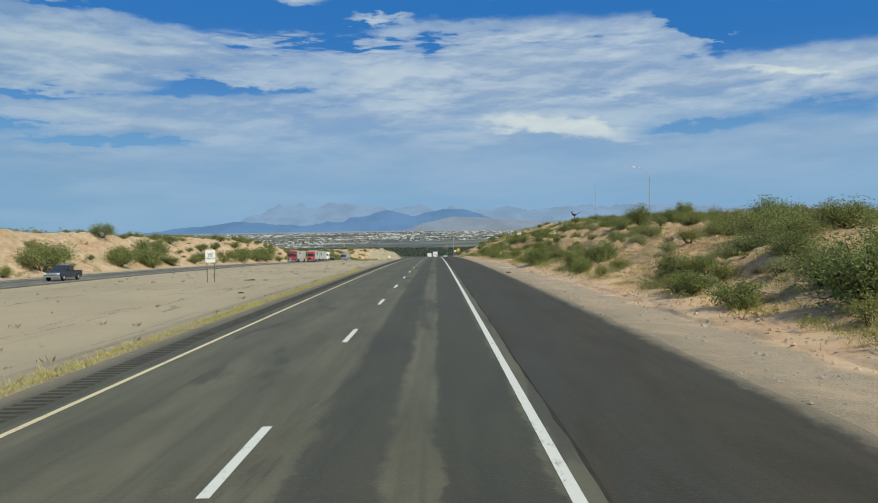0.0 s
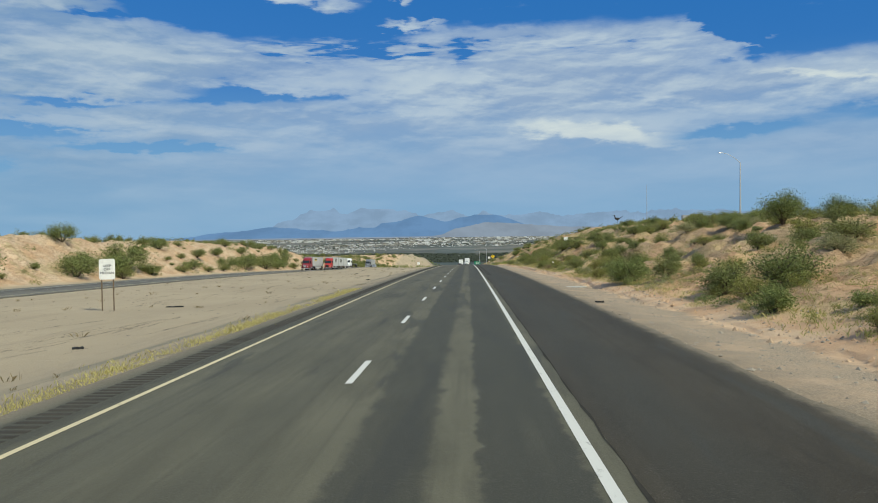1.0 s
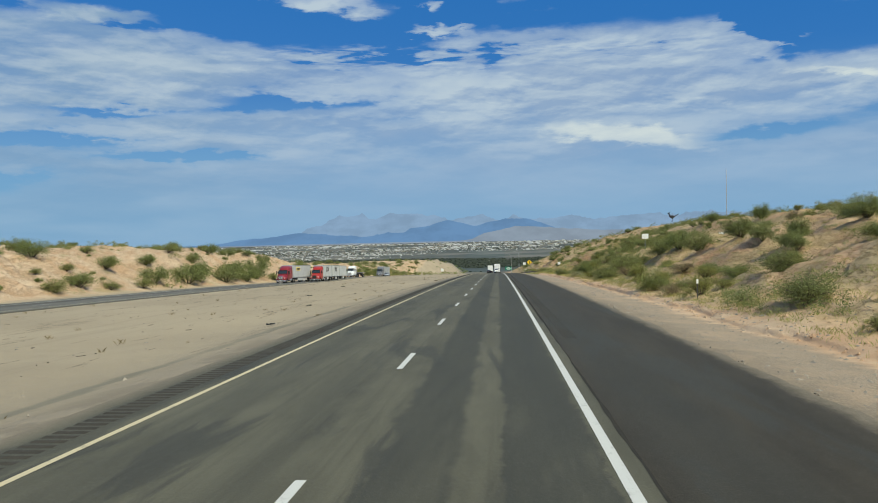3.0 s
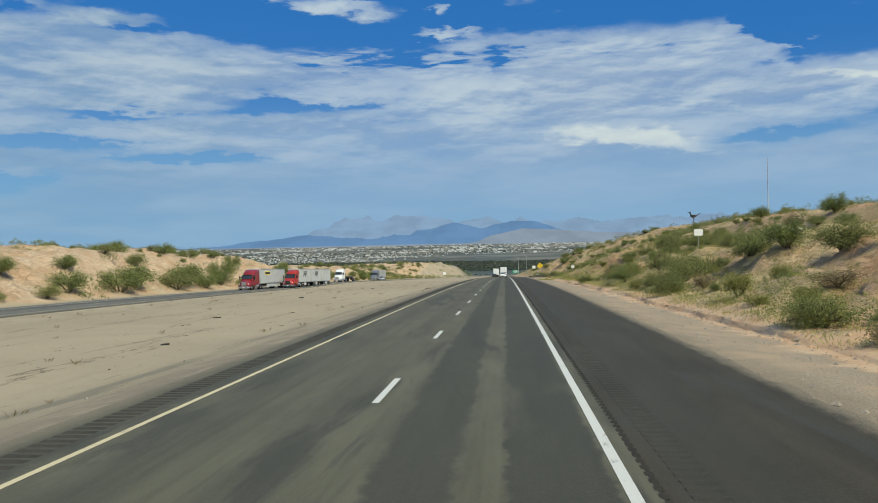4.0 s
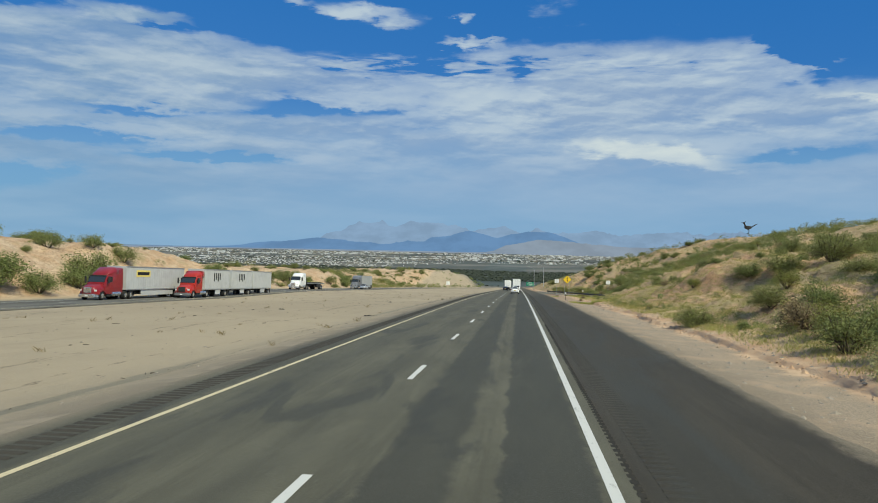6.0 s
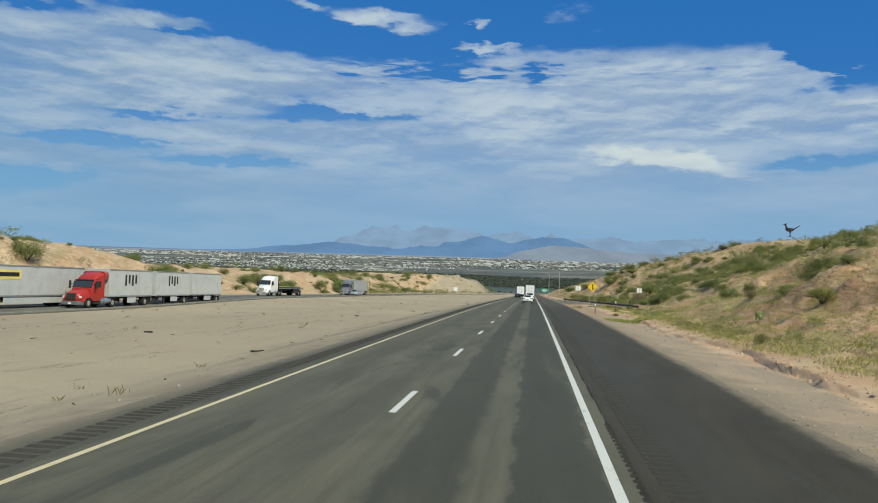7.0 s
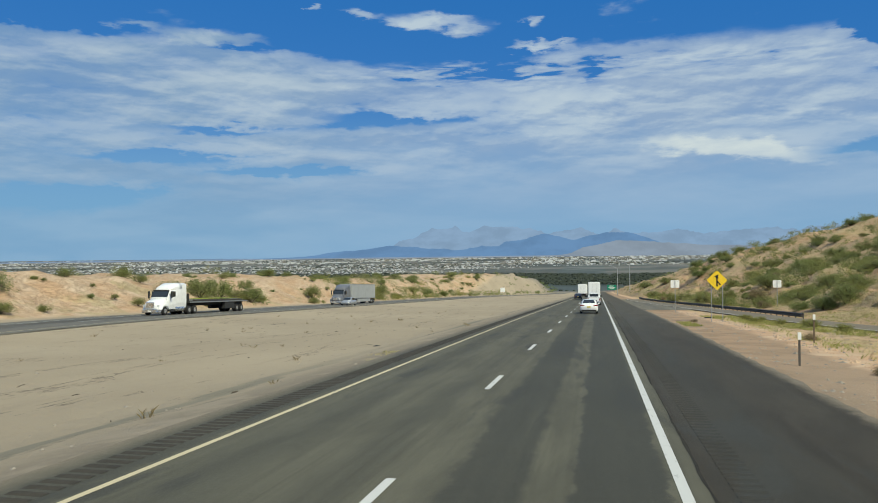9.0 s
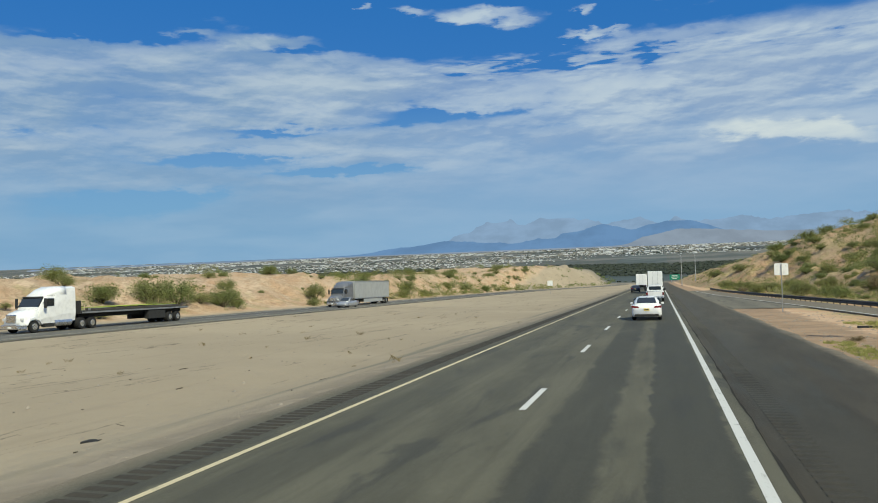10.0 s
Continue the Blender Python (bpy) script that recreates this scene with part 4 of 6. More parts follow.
    while made < 46:      # the left bank farther down, towards the valley
        y = rng.uniform(425, 640)
        x = -58.5 + float(draw_in(y)) - (rng.random() ** 1.2) * 24
        r = rng.choice((1.3, 1.7, 2.2, 2.8))
        if any((x - a) ** 2 + (y - b) ** 2 < (0.7 * (r + c)) ** 2 for a, b, c in TALLIED):
            continue
        plant(rng.choices(range(4), (3, 3, 2, 1))[0], x, y, r, rng.uniform(0.6, 0.9))
        made += 1


build_shrubs()


def build_scrub():
    """Uncounted low scrub over the banks and the hilltop, in one mesh a tint."""
    for name, mat, seed, count, label in (("scrub_green", LEAF_OLIVE, 5, 900, "low olive desert scrub scattered over the banks"), ("scrub_grey", LEAF_GREY, 6, 700, "low grey-green brush scattered over the banks"),
                                          ("scrub_dark", LEAF_GREEN, 7, 800, "far dark green scrub on the hilltops"),
                                          ("scrub_crest", LEAF_SAGE, 9, 620, "brownish green scrub along the crest of the left bank"),
                                          ("scrub_hill", LEAF_SAGE, 13, 750, "low olive green scrub over the hill above the merge")):
        rng = np.random.default_rng(seed)
        vs, fs, k, total = [], [], 0, 0
        while k < count:
            y = rng.uniform(5, 640) if mat is not LEAF_GREEN else rng.uniform(60, 900)
            side = rng.random()
            if name == "scrub_crest":
                y, side = rng.uniform(70, 330), 1.0
            if name == "scrub_hill":
                y, side = rng.uniform(225, 500), 0.0
            if side < (0.9 if y < 430 else 0.45):
                x = 18.0 + rng.random() ** 1.2 * 50 if name == "scrub_hill" else 9.4 + rng.random() ** 2.0 * 80
                if 285 < y and x < float(ramp_x(y)) + (5.0 if y < 353 else 2.5) or (y > 480 and x < 9):
                    continue
            else:
                x = -76.0 - rng.random() ** 1.5 * 40 if name == "scrub_crest" else -58.0 + float(draw_in(y)) - rng.random() ** (1.3 if y < 380 else 2.2) * 75
                if y < 60 or (280 < y < 425 and mat is not LEAF_GREEN and rng.random() < 0.75):
                    continue
            r = rng.uniform(0.3, 0.85) * (1.0 if abs(x) < 30 else 1.9) * (1.7 if y > 380 else 1.5 if mat is LEAF_GREEN or y > 300 else 1.0)
            ang, rad = rng.uniform(0, 6.283, 12), rng.random(12) ** 0.5 * 0.8
            tips = np.stack([np.cos(ang) * rad, np.sin(ang) * rad, (1 - rad ** 2) * rng.uniform(0.25, 0.95, 12)], axis=1)
            near = 520 if 0 < x < 30 and y < 340 else 200 if y > 430 else 300
            v, f = leaf_cloud(rng, tips, np.array((0.13, 0.13, 0.10)), near, 0.037 if near > 400 else 0.058 if near < 250 else 0.052)
            v = v * r
            v[:, 0] += x
            v[:, 1] += y
            v[:, 2] += float(ground_z(x, y)) - 0.03
            fs.append(f + total)
            total += len(v)
            vs.append(v)
            k += 1
        tagged(mesh_object(name, np.concatenate(vs), np.concatenate(fs), mat), label, "scrub", kind="stuff")


build_scrub()


def tufts(name, mat, spots, label, seed, blades=14, tall=0.35, spread=0.16):
    """Bunches of narrow bent grass blades."""
    rng = np.random.default_rng(seed)
    sx, sy = np.array([s[0] for s in spots]), np.array([s[1] for s in spots])
    sz = ground_z(sx, sy)
    n = len(spots) * blades
    bx, by, bz = (np.repeat(a, blades) for a in (sx, sy, sz))
    size = np.repeat(np.array([s[2] for s in spots]), blades)
    bx, by = bx + rng.normal(0, spread, n) * size, by + rng.normal(0, spread, n) * size
    ang, h = rng.uniform(0, 6.283, n), tall * size * rng.uniform(0.5, 1.25, n)
    lean = rng.uniform(0.2, 1.3, n) * h
    w = 0.003 + 0.005 * size
    cx, cy = np.cos(ang), np.sin(ang)
    p = [np.stack(a, axis=1) for a in ((bx - cy * w, by + cx * w, bz - 0.03), (bx + cy * w, by - cx * w, bz - 0.03),
                                       (bx + cx * lean * 0.4 + cy * w * 0.7, by + cy * lean * 0.4 - cx * w * 0.7, bz + h * 0.6), (bx + cx * lean, by + cy * lean, bz + h))]
    v = np.stack(p, axis=1).reshape(-1, 3)
    tagged(mesh_object(name, v, np.arange(n * 4).reshape(-1, 4), mat), label, "grass", kind="stuff")


def build_grass():
    rng = np.random.default_rng(4)
    spots = [(9.0 + rng.random() ** 1.6 * 26, rng.uniform(8, 420), rng.uniform(0.6, 1.6)) for _ in range(3000)]
    spots += [(9.5 + rng.random() ** 1.2 * 22, rng.uniform(165, 300), rng.uniform(0.6, 1.4)) for _ in range(4200)]
    spots = [s for s in spots if not (s[1] > 285 and s[0] < float(ramp_x(s[1])) + 1.5)]
    tufts("dry_grass", GRASS_DRY, spots, "dry straw-coloured bunch grass over the reddish bank", 1, 24, 0.12, 0.32)
    spots = [(9.3 + rng.random() ** 1.3 * 16, rng.uniform(200, 330), rng.uniform(0.6, 1.4)) for _ in range(2000)]
    spots += [(9.2 + rng.random() * 6, rng.uniform(8, 220), rng.uniform(0.5, 1.3)) for _ in range(1300)]
    spots = [s for s in spots if not (s[1] > 285 and s[0] < float(ramp_x(s[1])) + 1.0 and s[0] > 10)]
    tufts("bank_grass", GRASS_GREEN, spots, "olive bunch grass at the foot of the bank", 2, 26, 0.12, 0.34)
    spots = []
    for y in np.arange(-5, 330, 0.13):
        thick = fbm(np.array(y * 0.06), np.array(0.0), 17, 3) + (0.62 if 10 < y < 62 else 0.34 if y < 85 else -0.45)
        if rng.random() < thick * 1.6:
            spots.append((-9.6 + rng.normal(0, 0.22) - 0.3 * rng.random(), y, rng.uniform(0.5, 1.3)))
    tufts("yellow_weeds", GRASS_YELLOW, spots, "yellow dry weeds along the edge of the inner shoulder", 3, 46, 0.075, 0.30)
    spots = [(5.3 + u * 3.4 + rng.uniform(0, 1.5), 269.3 + rng.uniform(-2.2, 2.0), rng.uniform(0.4, 0.9)) for u in rng.random(420)]
    spots += [(rng.uniform(4.9, 6.0), rng.uniform(311, 318), rng.uniform(0.2, 0.45)) for _ in range(110)]
    spots += [(float(ramp_x(y)) - rng.uniform(4.0, 7.0), y, rng.uniform(0.4, 1.0)) for y in rng.uniform(286, 330, 260)]
    tufts("fresh_grass", GRASS_GREEN, spots, "fresh green grass beside the asphalt shoulder", 4, 34, 0.21, 0.22)
    spots = [(-10.5 - rng.random() * 30, rng.uniform(5, 380), rng.uniform(0.3, 0.8)) for _ in range(200)]
    tufts("median_weeds", LEAF_DRY, spots, "sparse brown weeds on the sandy median", 5, 12, 0.3)


build_grass()


def build_stones():
    """Loose stones: on the gravel strip, at the foot of the bank and in the median."""
    rng = np.random.default_rng(8)
    base = np.array([(1, 0, 0), (0, 1, 0), (-1, 0, 0), (0, -1, 0), (0, 0, 0.8), (0, 0, -0.6)], dtype=float)
    tri = np.array([(0, 1, 4), (1, 2, 4), (2, 3, 4), (3, 0, 4), (1, 0, 5), (2, 1, 5), (3, 2, 5), (0, 3, 5)])
    n = 9000
    x = np.where(rng.random(n) < 0.6, rng.uniform(4.4, 9.0, n), rng.uniform(8.0, 12.5, n))
    x = np.where(rng.random(n) < 0.22, -9.4 - rng.random(n) * 32, x)
    y = rng.uniform(-4, 345, n)
    s = 0.022 + 0.07 * rng.random(n) ** 6 + 0.03 * rng.random(n)
    z = ground_z(x, y)
    v = base[None] * s[:, None, None] * rng.uniform(0.6, 1.3, (n, 6, 1)) * np.stack([rng.uniform(0.7, 1.5, n), rng.uniform(0.7, 1.5, n), np.full(n, 0.8)], axis=1)[:, None, :]
    v = v + np.stack([x, y, z], axis=1)[:, None, :]
    f = tri[None] + 6 * np.arange(n)[:, None, None]
    tagged(mesh_object("loose_stones", v.reshape(-1, 3), f.reshape(-1, 3), STONE), "loose grey-brown stones on gravel and sand", "stones", kind="stuff")
    n = 3600
    y = rng.uniform(4, 300, n)
    x = 7.6 + 4.2 * rng.random(n) + 1.2 * fbm(y * 0.08, y * 0.0, 31, 3)
    s = 0.04 + 0.10 * rng.random(n) ** 3
    v = base[None] * s[:, None, None] * rng.uniform(0.6, 1.3, (n, 6, 1)) + np.stack([x, y, ground_z(x, y)], axis=1)[:, None, :]
    f = tri[None] + 6 * np.arange(n)[:, None, None]
    tagged(mesh_object("earth_clods", v.reshape(-1, 3), f.reshape(-1, 3), SOIL), "crumbled reddish earth clods at the foot of the bank", "stones", kind="stuff")


build_stones()


def build_litter():
    """Dead sticks and crumbs strewn over the median in loose lines along the highway."""
    rng = np.random.default_rng(15)
    n = 300
    line = rng.choice((-12.6, -15.0, -18.5, -22.0, -27.0, -33.0), n) + rng.normal(0, 0.5, n)
    y = 70 + 250 * rng.random(n)
    x = line + 1.2 * fbm(y * 0.03, line * 0.0, 43, 2)
    ln, w = 0.05 + 0.26 * rng.random(n) ** 3, 0.008 + 0.016 * rng.random(n)
    turn = rng.normal(1.57, 0.5, n)
    c, s = np.cos(turn), np.sin(turn)
    z = ground_z(x, y)
    corner = np.array([(-1, -1, -0.4), (1, -0.6, -0.4), (1, 0.6, -0.4), (-1, 1, -0.4), (-0.8, -0.5, 1.6), (0.9, -0.3, 1.0), (0.9, 0.3, 1.0), (-0.8, 0.5, 1.6)])
    px, py, pz = corner[None, :, 0] * ln[:, None], corner[None, :, 1] * w[:, None], corner[None, :, 2] * w[:, None]
    v = np.stack([x[:, None] + px * c[:, None] - py * s[:, None], y[:, None] + px * s[:, None] + py * c[:, None], z[:, None] + pz], axis=-1)
    quad = np.array([(4, 5, 6, 7), (0, 1, 5, 4), (1, 2, 6, 5), (2, 3, 7, 6), (3, 0, 4, 7)])
    f = quad[None] + 8 * np.arange(n)[:, None, None]
    tagged(mesh_object("dead_sticks", v.reshape(-1, 3), f.reshape(-1, 4), TWIG), "dark dead sticks strewn over the sandy median", "litter", kind="stuff")


build_litter()


# ---- the valley: town, trees, mountains ----
def build_valley():
    rng = np.random.default_rng(12)
    cube = np.array([(x, y, z) for z in (0, 1) for x, y in ((-1, -1), (1, -1), (1, 1), (-1, 1))], dtype=float)
    quad = np.array([(4, 5, 6, 7), (0, 1, 5, 4), (1, 2, 6, 5), (2, 3, 7, 6), (3, 0, 4, 7)])
    for name, mat, label, n, seed in (("far_town", HOUSE_PALE, "distant bright white buildings of a town on the valley floor", 17000, 3), ("far_roofs", HOUSE_GREY, "distant grey and tan low houses on the valley floor", 13000, 3)):
        y = 1180 + 2950 * rng.random(n) ** 1.15
        x = rng.uniform(-0.78, 0.42, n) * (y + 250)
        keep = (fbm(x * 0.003, y * 0.006, seed, 6) + 0.05 + 0.12 * ease(y, 1500, 2700)) > 0.10 + 0.12 * ease(y, 1350, 1150)
        x, y = x[keep], y[keep]
        n = len(x)
        z = ground_z(x, y)
        big = rng.random(n) ** 6 * ease(y, 1300, 2400)
        w, d, h = 0.4 + 0.9 * rng.random(n) + 6 * big, 1.0 + 1.6 * rng.random(n), 0.7 + 0.7 * rng.random(n) + 2.2 * big
        v = cube[None] * np.stack([w, d, h], axis=1)[:, None, :] + np.stack([x, y, z - 0.3], axis=1)[:, None, :]
        f = quad[None] + 8 * np.arange(n)[:, None, None]
        tagged(mesh_object(name, v.reshape(-1, 3), f.reshape(-1, 4), mat), label, "town", kind="stuff")
    ico = np.array([(1, 0, 0), (0, 1, 0), (-1, 0, 0), (0, -1, 0), (0.6, 0.6, 0.8), (-0.6, 0.6, 0.8), (-0.6, -0.6, 0.8), (0.6, -0.6, 0.8), (0, 0, 1.15)])
    tri = np.array([(0, 1, 4), (1, 2, 5), (2, 3, 6), (3, 0, 7), (4, 1, 5), (5, 2, 6), (6, 3, 7), (7, 0, 4), (8, 4, 5), (8, 5, 6), (8, 6, 7), (8, 7, 4)])
    n = 40000
    y = np.where(rng.random(n) < 0.62, rng.uniform(800, 1380, n), 1100 + 3000 * rng.random(n) ** 1.2)
    x = rng.uniform(-0.8, 0.5, n) * (y + 250)
    belt = 0.5 * ease(y, 930, 1000) * ease(y, 1360, 1260) - 0.06 * ease(y, 960, 900)
    keep = (fbm(x * 0.0016 + 9, y * 0.007, 13, 4) + belt) > 0.13
    x, y = x[keep], y[keep]
    n = len(x)
    z = ground_z(x, y)
    r = rng.uniform(1.0, 2.4, n) * np.where(y < 960, 0.7, 1.0)
    v = ico[None] * rng.uniform(0.65, 1.3, (n, len(ico), 1)) * np.stack([r * 1.3, r * 1.3, r * 0.8], axis=1)[:, None, :] + np.stack([x, y, z - 0.2], axis=1)[:, None, :]
    f = tri[None] + len(ico) * np.arange(n)[:, None, None]
    tagged(mesh_object("far_trees", v.reshape(-1, 3), f.reshape(-1, 3), FAR_LEAF), "distant dark green groves on the valley floor", "trees", kind="stuff")


build_valley()


def ridge(name, dist, line, mat, label, seed, jag):
    """A far mountain ridge: its skyline as bearings and heights in degrees, on a curved face with spurs and gullies."""
    az = np.radians(np.linspace(-42, 34, 1100))
    deg = np.degrees(az)
    h = np.interp(deg, [p[0] for p in line], [p[1] for p in line])
    h = np.convolve(np.pad(h, 6, mode="edge"), np.full(13, 1 / 13), mode="valid")
    crag = sum((0.5 - np.abs(value_noise(deg * 0.55 * 2.1 ** i, deg * 0 + seed, seed + i)) * 2) * 0.45 ** i for i in range(4))
    h = h + jag * (crag - 0.3) * np.clip(h + 0.8, 0.15, 1.4)
    verts, faces, rows = [], [], 9
    for j in range(rows):
        s = j / (rows - 1)
        r = dist * (0.93 + 0.07 * s) + 60 * (1 - s) * s * fbm(deg * 1.4, deg * 0 + 3.0, seed + 7, 4)
        up = np.tan(np.radians(h)) * dist * s
        verts += list(zip(r * np.sin(az), r * np.cos(az), -39 + (up + 41) * (s ** 0.9)))
    k = len(az)
    for j in range(rows - 1):
        for i in range(k - 1):
            a = j * k + i
            faces.append((a, a + 1, a + k + 1, a + k))
    tagged(mesh_object(name, verts, faces, mat, smooth=True), label, "mountains", kind="structure")


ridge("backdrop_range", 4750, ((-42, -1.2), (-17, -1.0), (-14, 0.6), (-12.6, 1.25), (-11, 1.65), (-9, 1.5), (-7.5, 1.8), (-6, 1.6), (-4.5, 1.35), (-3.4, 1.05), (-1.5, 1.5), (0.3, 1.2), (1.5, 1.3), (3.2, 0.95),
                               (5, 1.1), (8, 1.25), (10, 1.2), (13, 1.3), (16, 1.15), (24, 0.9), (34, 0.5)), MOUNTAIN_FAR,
      "mountain range on the horizon with pale blue haze painted in", 3, 0.26)
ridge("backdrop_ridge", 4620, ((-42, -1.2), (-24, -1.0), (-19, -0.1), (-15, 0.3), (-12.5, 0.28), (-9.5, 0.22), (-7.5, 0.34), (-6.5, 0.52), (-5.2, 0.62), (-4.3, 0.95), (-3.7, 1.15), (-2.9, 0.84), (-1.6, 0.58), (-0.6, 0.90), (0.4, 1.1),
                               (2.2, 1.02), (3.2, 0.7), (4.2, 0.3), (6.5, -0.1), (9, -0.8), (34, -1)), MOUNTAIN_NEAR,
      "mountain ridge beyond the town with dark blue haze painted in", 5, 0.13)
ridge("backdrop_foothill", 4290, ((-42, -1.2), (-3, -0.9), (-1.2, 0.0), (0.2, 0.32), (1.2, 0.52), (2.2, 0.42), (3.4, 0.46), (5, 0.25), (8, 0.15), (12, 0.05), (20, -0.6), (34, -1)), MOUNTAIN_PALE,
      "foothill beyond the town with pale sunlight painted in", 7, 0.12)


# ---- signs, posts, lamps ----
def writing(text, size, mat, parent, at):
    """Raised letters, in Blender's own font, facing -y."""
    cu = bpy.data.curves.new("lettering", "FONT")
    cu.body, cu.size, cu.align_x, cu.align_y, cu.extrude, cu.space_line = text, size, "CENTER", "CENTER", 0.004, 0.95
    tmp = bpy.data.objects.new("lettering_source", cu)
    me = bpy.data.meshes.new_from_object(tmp)
    bpy.data.objects.remove(tmp)
    me.materials.append(mat)
    ob = new("lettering", me)
    ob.parent = parent
    ob.matrix_basis = Matrix.Translation(at) @ Matrix.Rotation(radians(90), 4, "X")
    return ob


def plate(w, h, thick=0.02, corner=0.06, at=(0, 0, 0), spin=0.0):
    """A sheet with rounded corners, facing -y."""
    bm = box(-w / 2, w / 2, -thick / 2, thick / 2, -h / 2, h / 2)
    up = [e for e in bm.edges if abs((e.verts[0].co - e.verts[1].co).y) > thick * 0.9]
    bmesh.ops.bevel(bm, geom=up, offset=corner, segments=4, affect="EDGES")
    bmesh.ops.transform(bm, matrix=Matrix.Translation(at) @ Matrix.Rotation(spin, 4, "Y"), verts=bm.verts)
    return bm


def median_sign():
    ob = thing("road_sign", "white sign asking drivers to keep off the median", "road sign", stand(-24.3, 76.5, 6))
    for s in (-0.36, 0.36):
        part("post", box(s - 0.035, s + 0.035, 0.0, 0.05, -0.3, 3.2, 0.006), WOOD, ob, "weathered brown post")
    panel = part("panel", plate(0.98, 1.30, at=(0, -0.02, 2.62)), SIGN_WHITE, ob, "white rectangular panel")
    writing("KEEP\nOFF\nMEDIAN", 0.235, BLACK, panel, (0, -0.036, 2.6))
    return ob


def merge_sign():
    ob = thing("road_sign", "yellow diamond merge sign on two steel posts", "road sign", stand(8.05, 319.1, 2))
    top = -8.55 - float(ground_z(8.05, 319.1))
    for s in (-0.42, 0.42):
        part("post", box(s - 0.03, s + 0.03, 0.0, 0.05, -0.3, top - 0.25, 0.006), STEEL, ob)
    panel = part("panel", plate(1.12, 1.12, at=(0, -0.02, top), spin=radians(45)), SIGN_YELLOW, ob, "yellow diamond panel")
    bm = box(-0.05, 0.05, -0.045, -0.032, top - 0.48, top + 0.22)
    bmesh.ops.create_cone(bm, cap_ends=True, segments=3, radius1=0.19, radius2=0.19, depth=0.012, matrix=Matrix.Translation((0, -0.04, top + 0.3)) @ Matrix.Rotation(radians(90), 4, "X") @ Matrix.Rotation(radians(90), 4, "Z"))
    part("arrow", bm, BLACK, panel, "black merge arrow")
    bm = box(-0.045, 0.045, -0.046, -0.033, -0.2, 0.2)
    bmesh.ops.transform(bm, matrix=Matrix.Translation((0.13, 0, top - 0.2)) @ Matrix.Rotation(radians(-38), 4, "Y"), verts=bm.verts)
    part("side_arrow", bm, BLACK, panel, "black slanting merge stroke")
    return ob


def back_sign(x, y, zc, w, h, label, front_post=True, turn=0.0):
    """A bare panel with its post on the near side, as seen from behind."""
    ob = thing("road_sign", label, "road sign", stand(x, y, turn))
    top = zc - float(ground_z(x, y))
    d = -0.06 if front_post else 0.03
    part("post", box(-0.03, 0.03, d, d + 0.05, -0.3, top + h * 0.45, 0.006), STEEL, ob)
    panel = part("panel", plate(w, h, at=(0, 0, top), corner=0.05), SIGN_WHITE, ob, "white panel")
    for s in (-0.3, 0.3):
        part("bolt", tube((s * w, -0.012, top + s * h), (s * w, -0.025, top + s * h), 0.018, sides=6), STEEL, panel)
    return ob


def green_sign(x, y):
    ob = thing("exit_sign", "green exit sign with white bars on two posts", "road sign", stand(x, y))
    for s in (-1.8, 1.8):
        part("post", box(s - 0.08, s + 0.08, 0.03, 0.15, -0.3, 5.0, 0.01), STEEL, ob)
    panel = part("panel", plate(5.6, 3.0, 0.03, 0.12, (0, 0, 3.6)), SIGN_GREEN, ob, "green panel")
    for z, w in ((4.4, 3.0), (3.6, 4.2), (2.8, 2.6)):
        part("legend_bar", box(-w / 2, w / 2, -0.03, -0.018, z - 0.13, z + 0.13), SIGN_WHITE, panel, "white bar in place of writing")
    return ob


def delineator(x, y, tall, label, rung=False):
    ob = thing("marker_post", label, "marker post", stand(x, y), "marker posts")
    part("post", box(-0.035, 0.035, -0.02, 0.02, -0.25, tall, 0.008), RUST_STEEL if not rung else WOOD, ob)
    part("reflector", box(-0.06, 0.06, -0.045, -0.022, tall - 0.24, tall + 0.02, 0.012), SIGN_WHITE, ob, "white reflector")
    return ob


def street_lamp(x, y, z, tall, arm, label, turn=0.0):
    ob = thing("street_lamp", label, "street lamp", stand(x, y, turn, z=z))
    part("base", tube((0, 0, -0.4), (0, 0, 0.25), 0.28, 0.26, 12), STONE, ob, "concrete footing")
    part("pole", tube((0, 0, 0.2), (0, 0, tall), 0.13, 0.07, 12), LAMP_POST, ob)
    if arm:
        bm = bmesh.new()
        pts = [(0, 0, tall - 0.05)] + [(-arm * s, 0, tall + 0.42 * arm * math.sin(1.5 * s)) for s in (0.15, 0.3, 0.5, 0.75, 1.0)]
        for a, b in zip(pts, pts[1:]):
            tube(a, b, 0.045, 0.04, 8, bm)
        part("arm", bm, LAMP_POST, ob)
        bm = loft([[(-arm - 0.7 + 0.02, s * 0.12, tall + 0.41 * arm - 0.04 + q) for s, q in ((-1, 0), (1, 0), (0.6, 0.06), (-0.6, 0.06))],
                   [(-arm - 0.3, s * 0.17, tall + 0.41 * arm - 0.04 + q) for s, q in ((-1, -0.05), (1, -0.05), (0.6, 0.12), (-0.6, 0.12))],
                   [(-arm + 0.1, s * 0.08, tall + 0.41 * arm - 0.04 + q) for s, q in ((-1, 0), (1, 0), (0.6, 0.09), (-0.6, 0.09))]])
        part("lamp_head", bm, LAMP_POST, ob, "grey cobra-head lamp")
    return ob


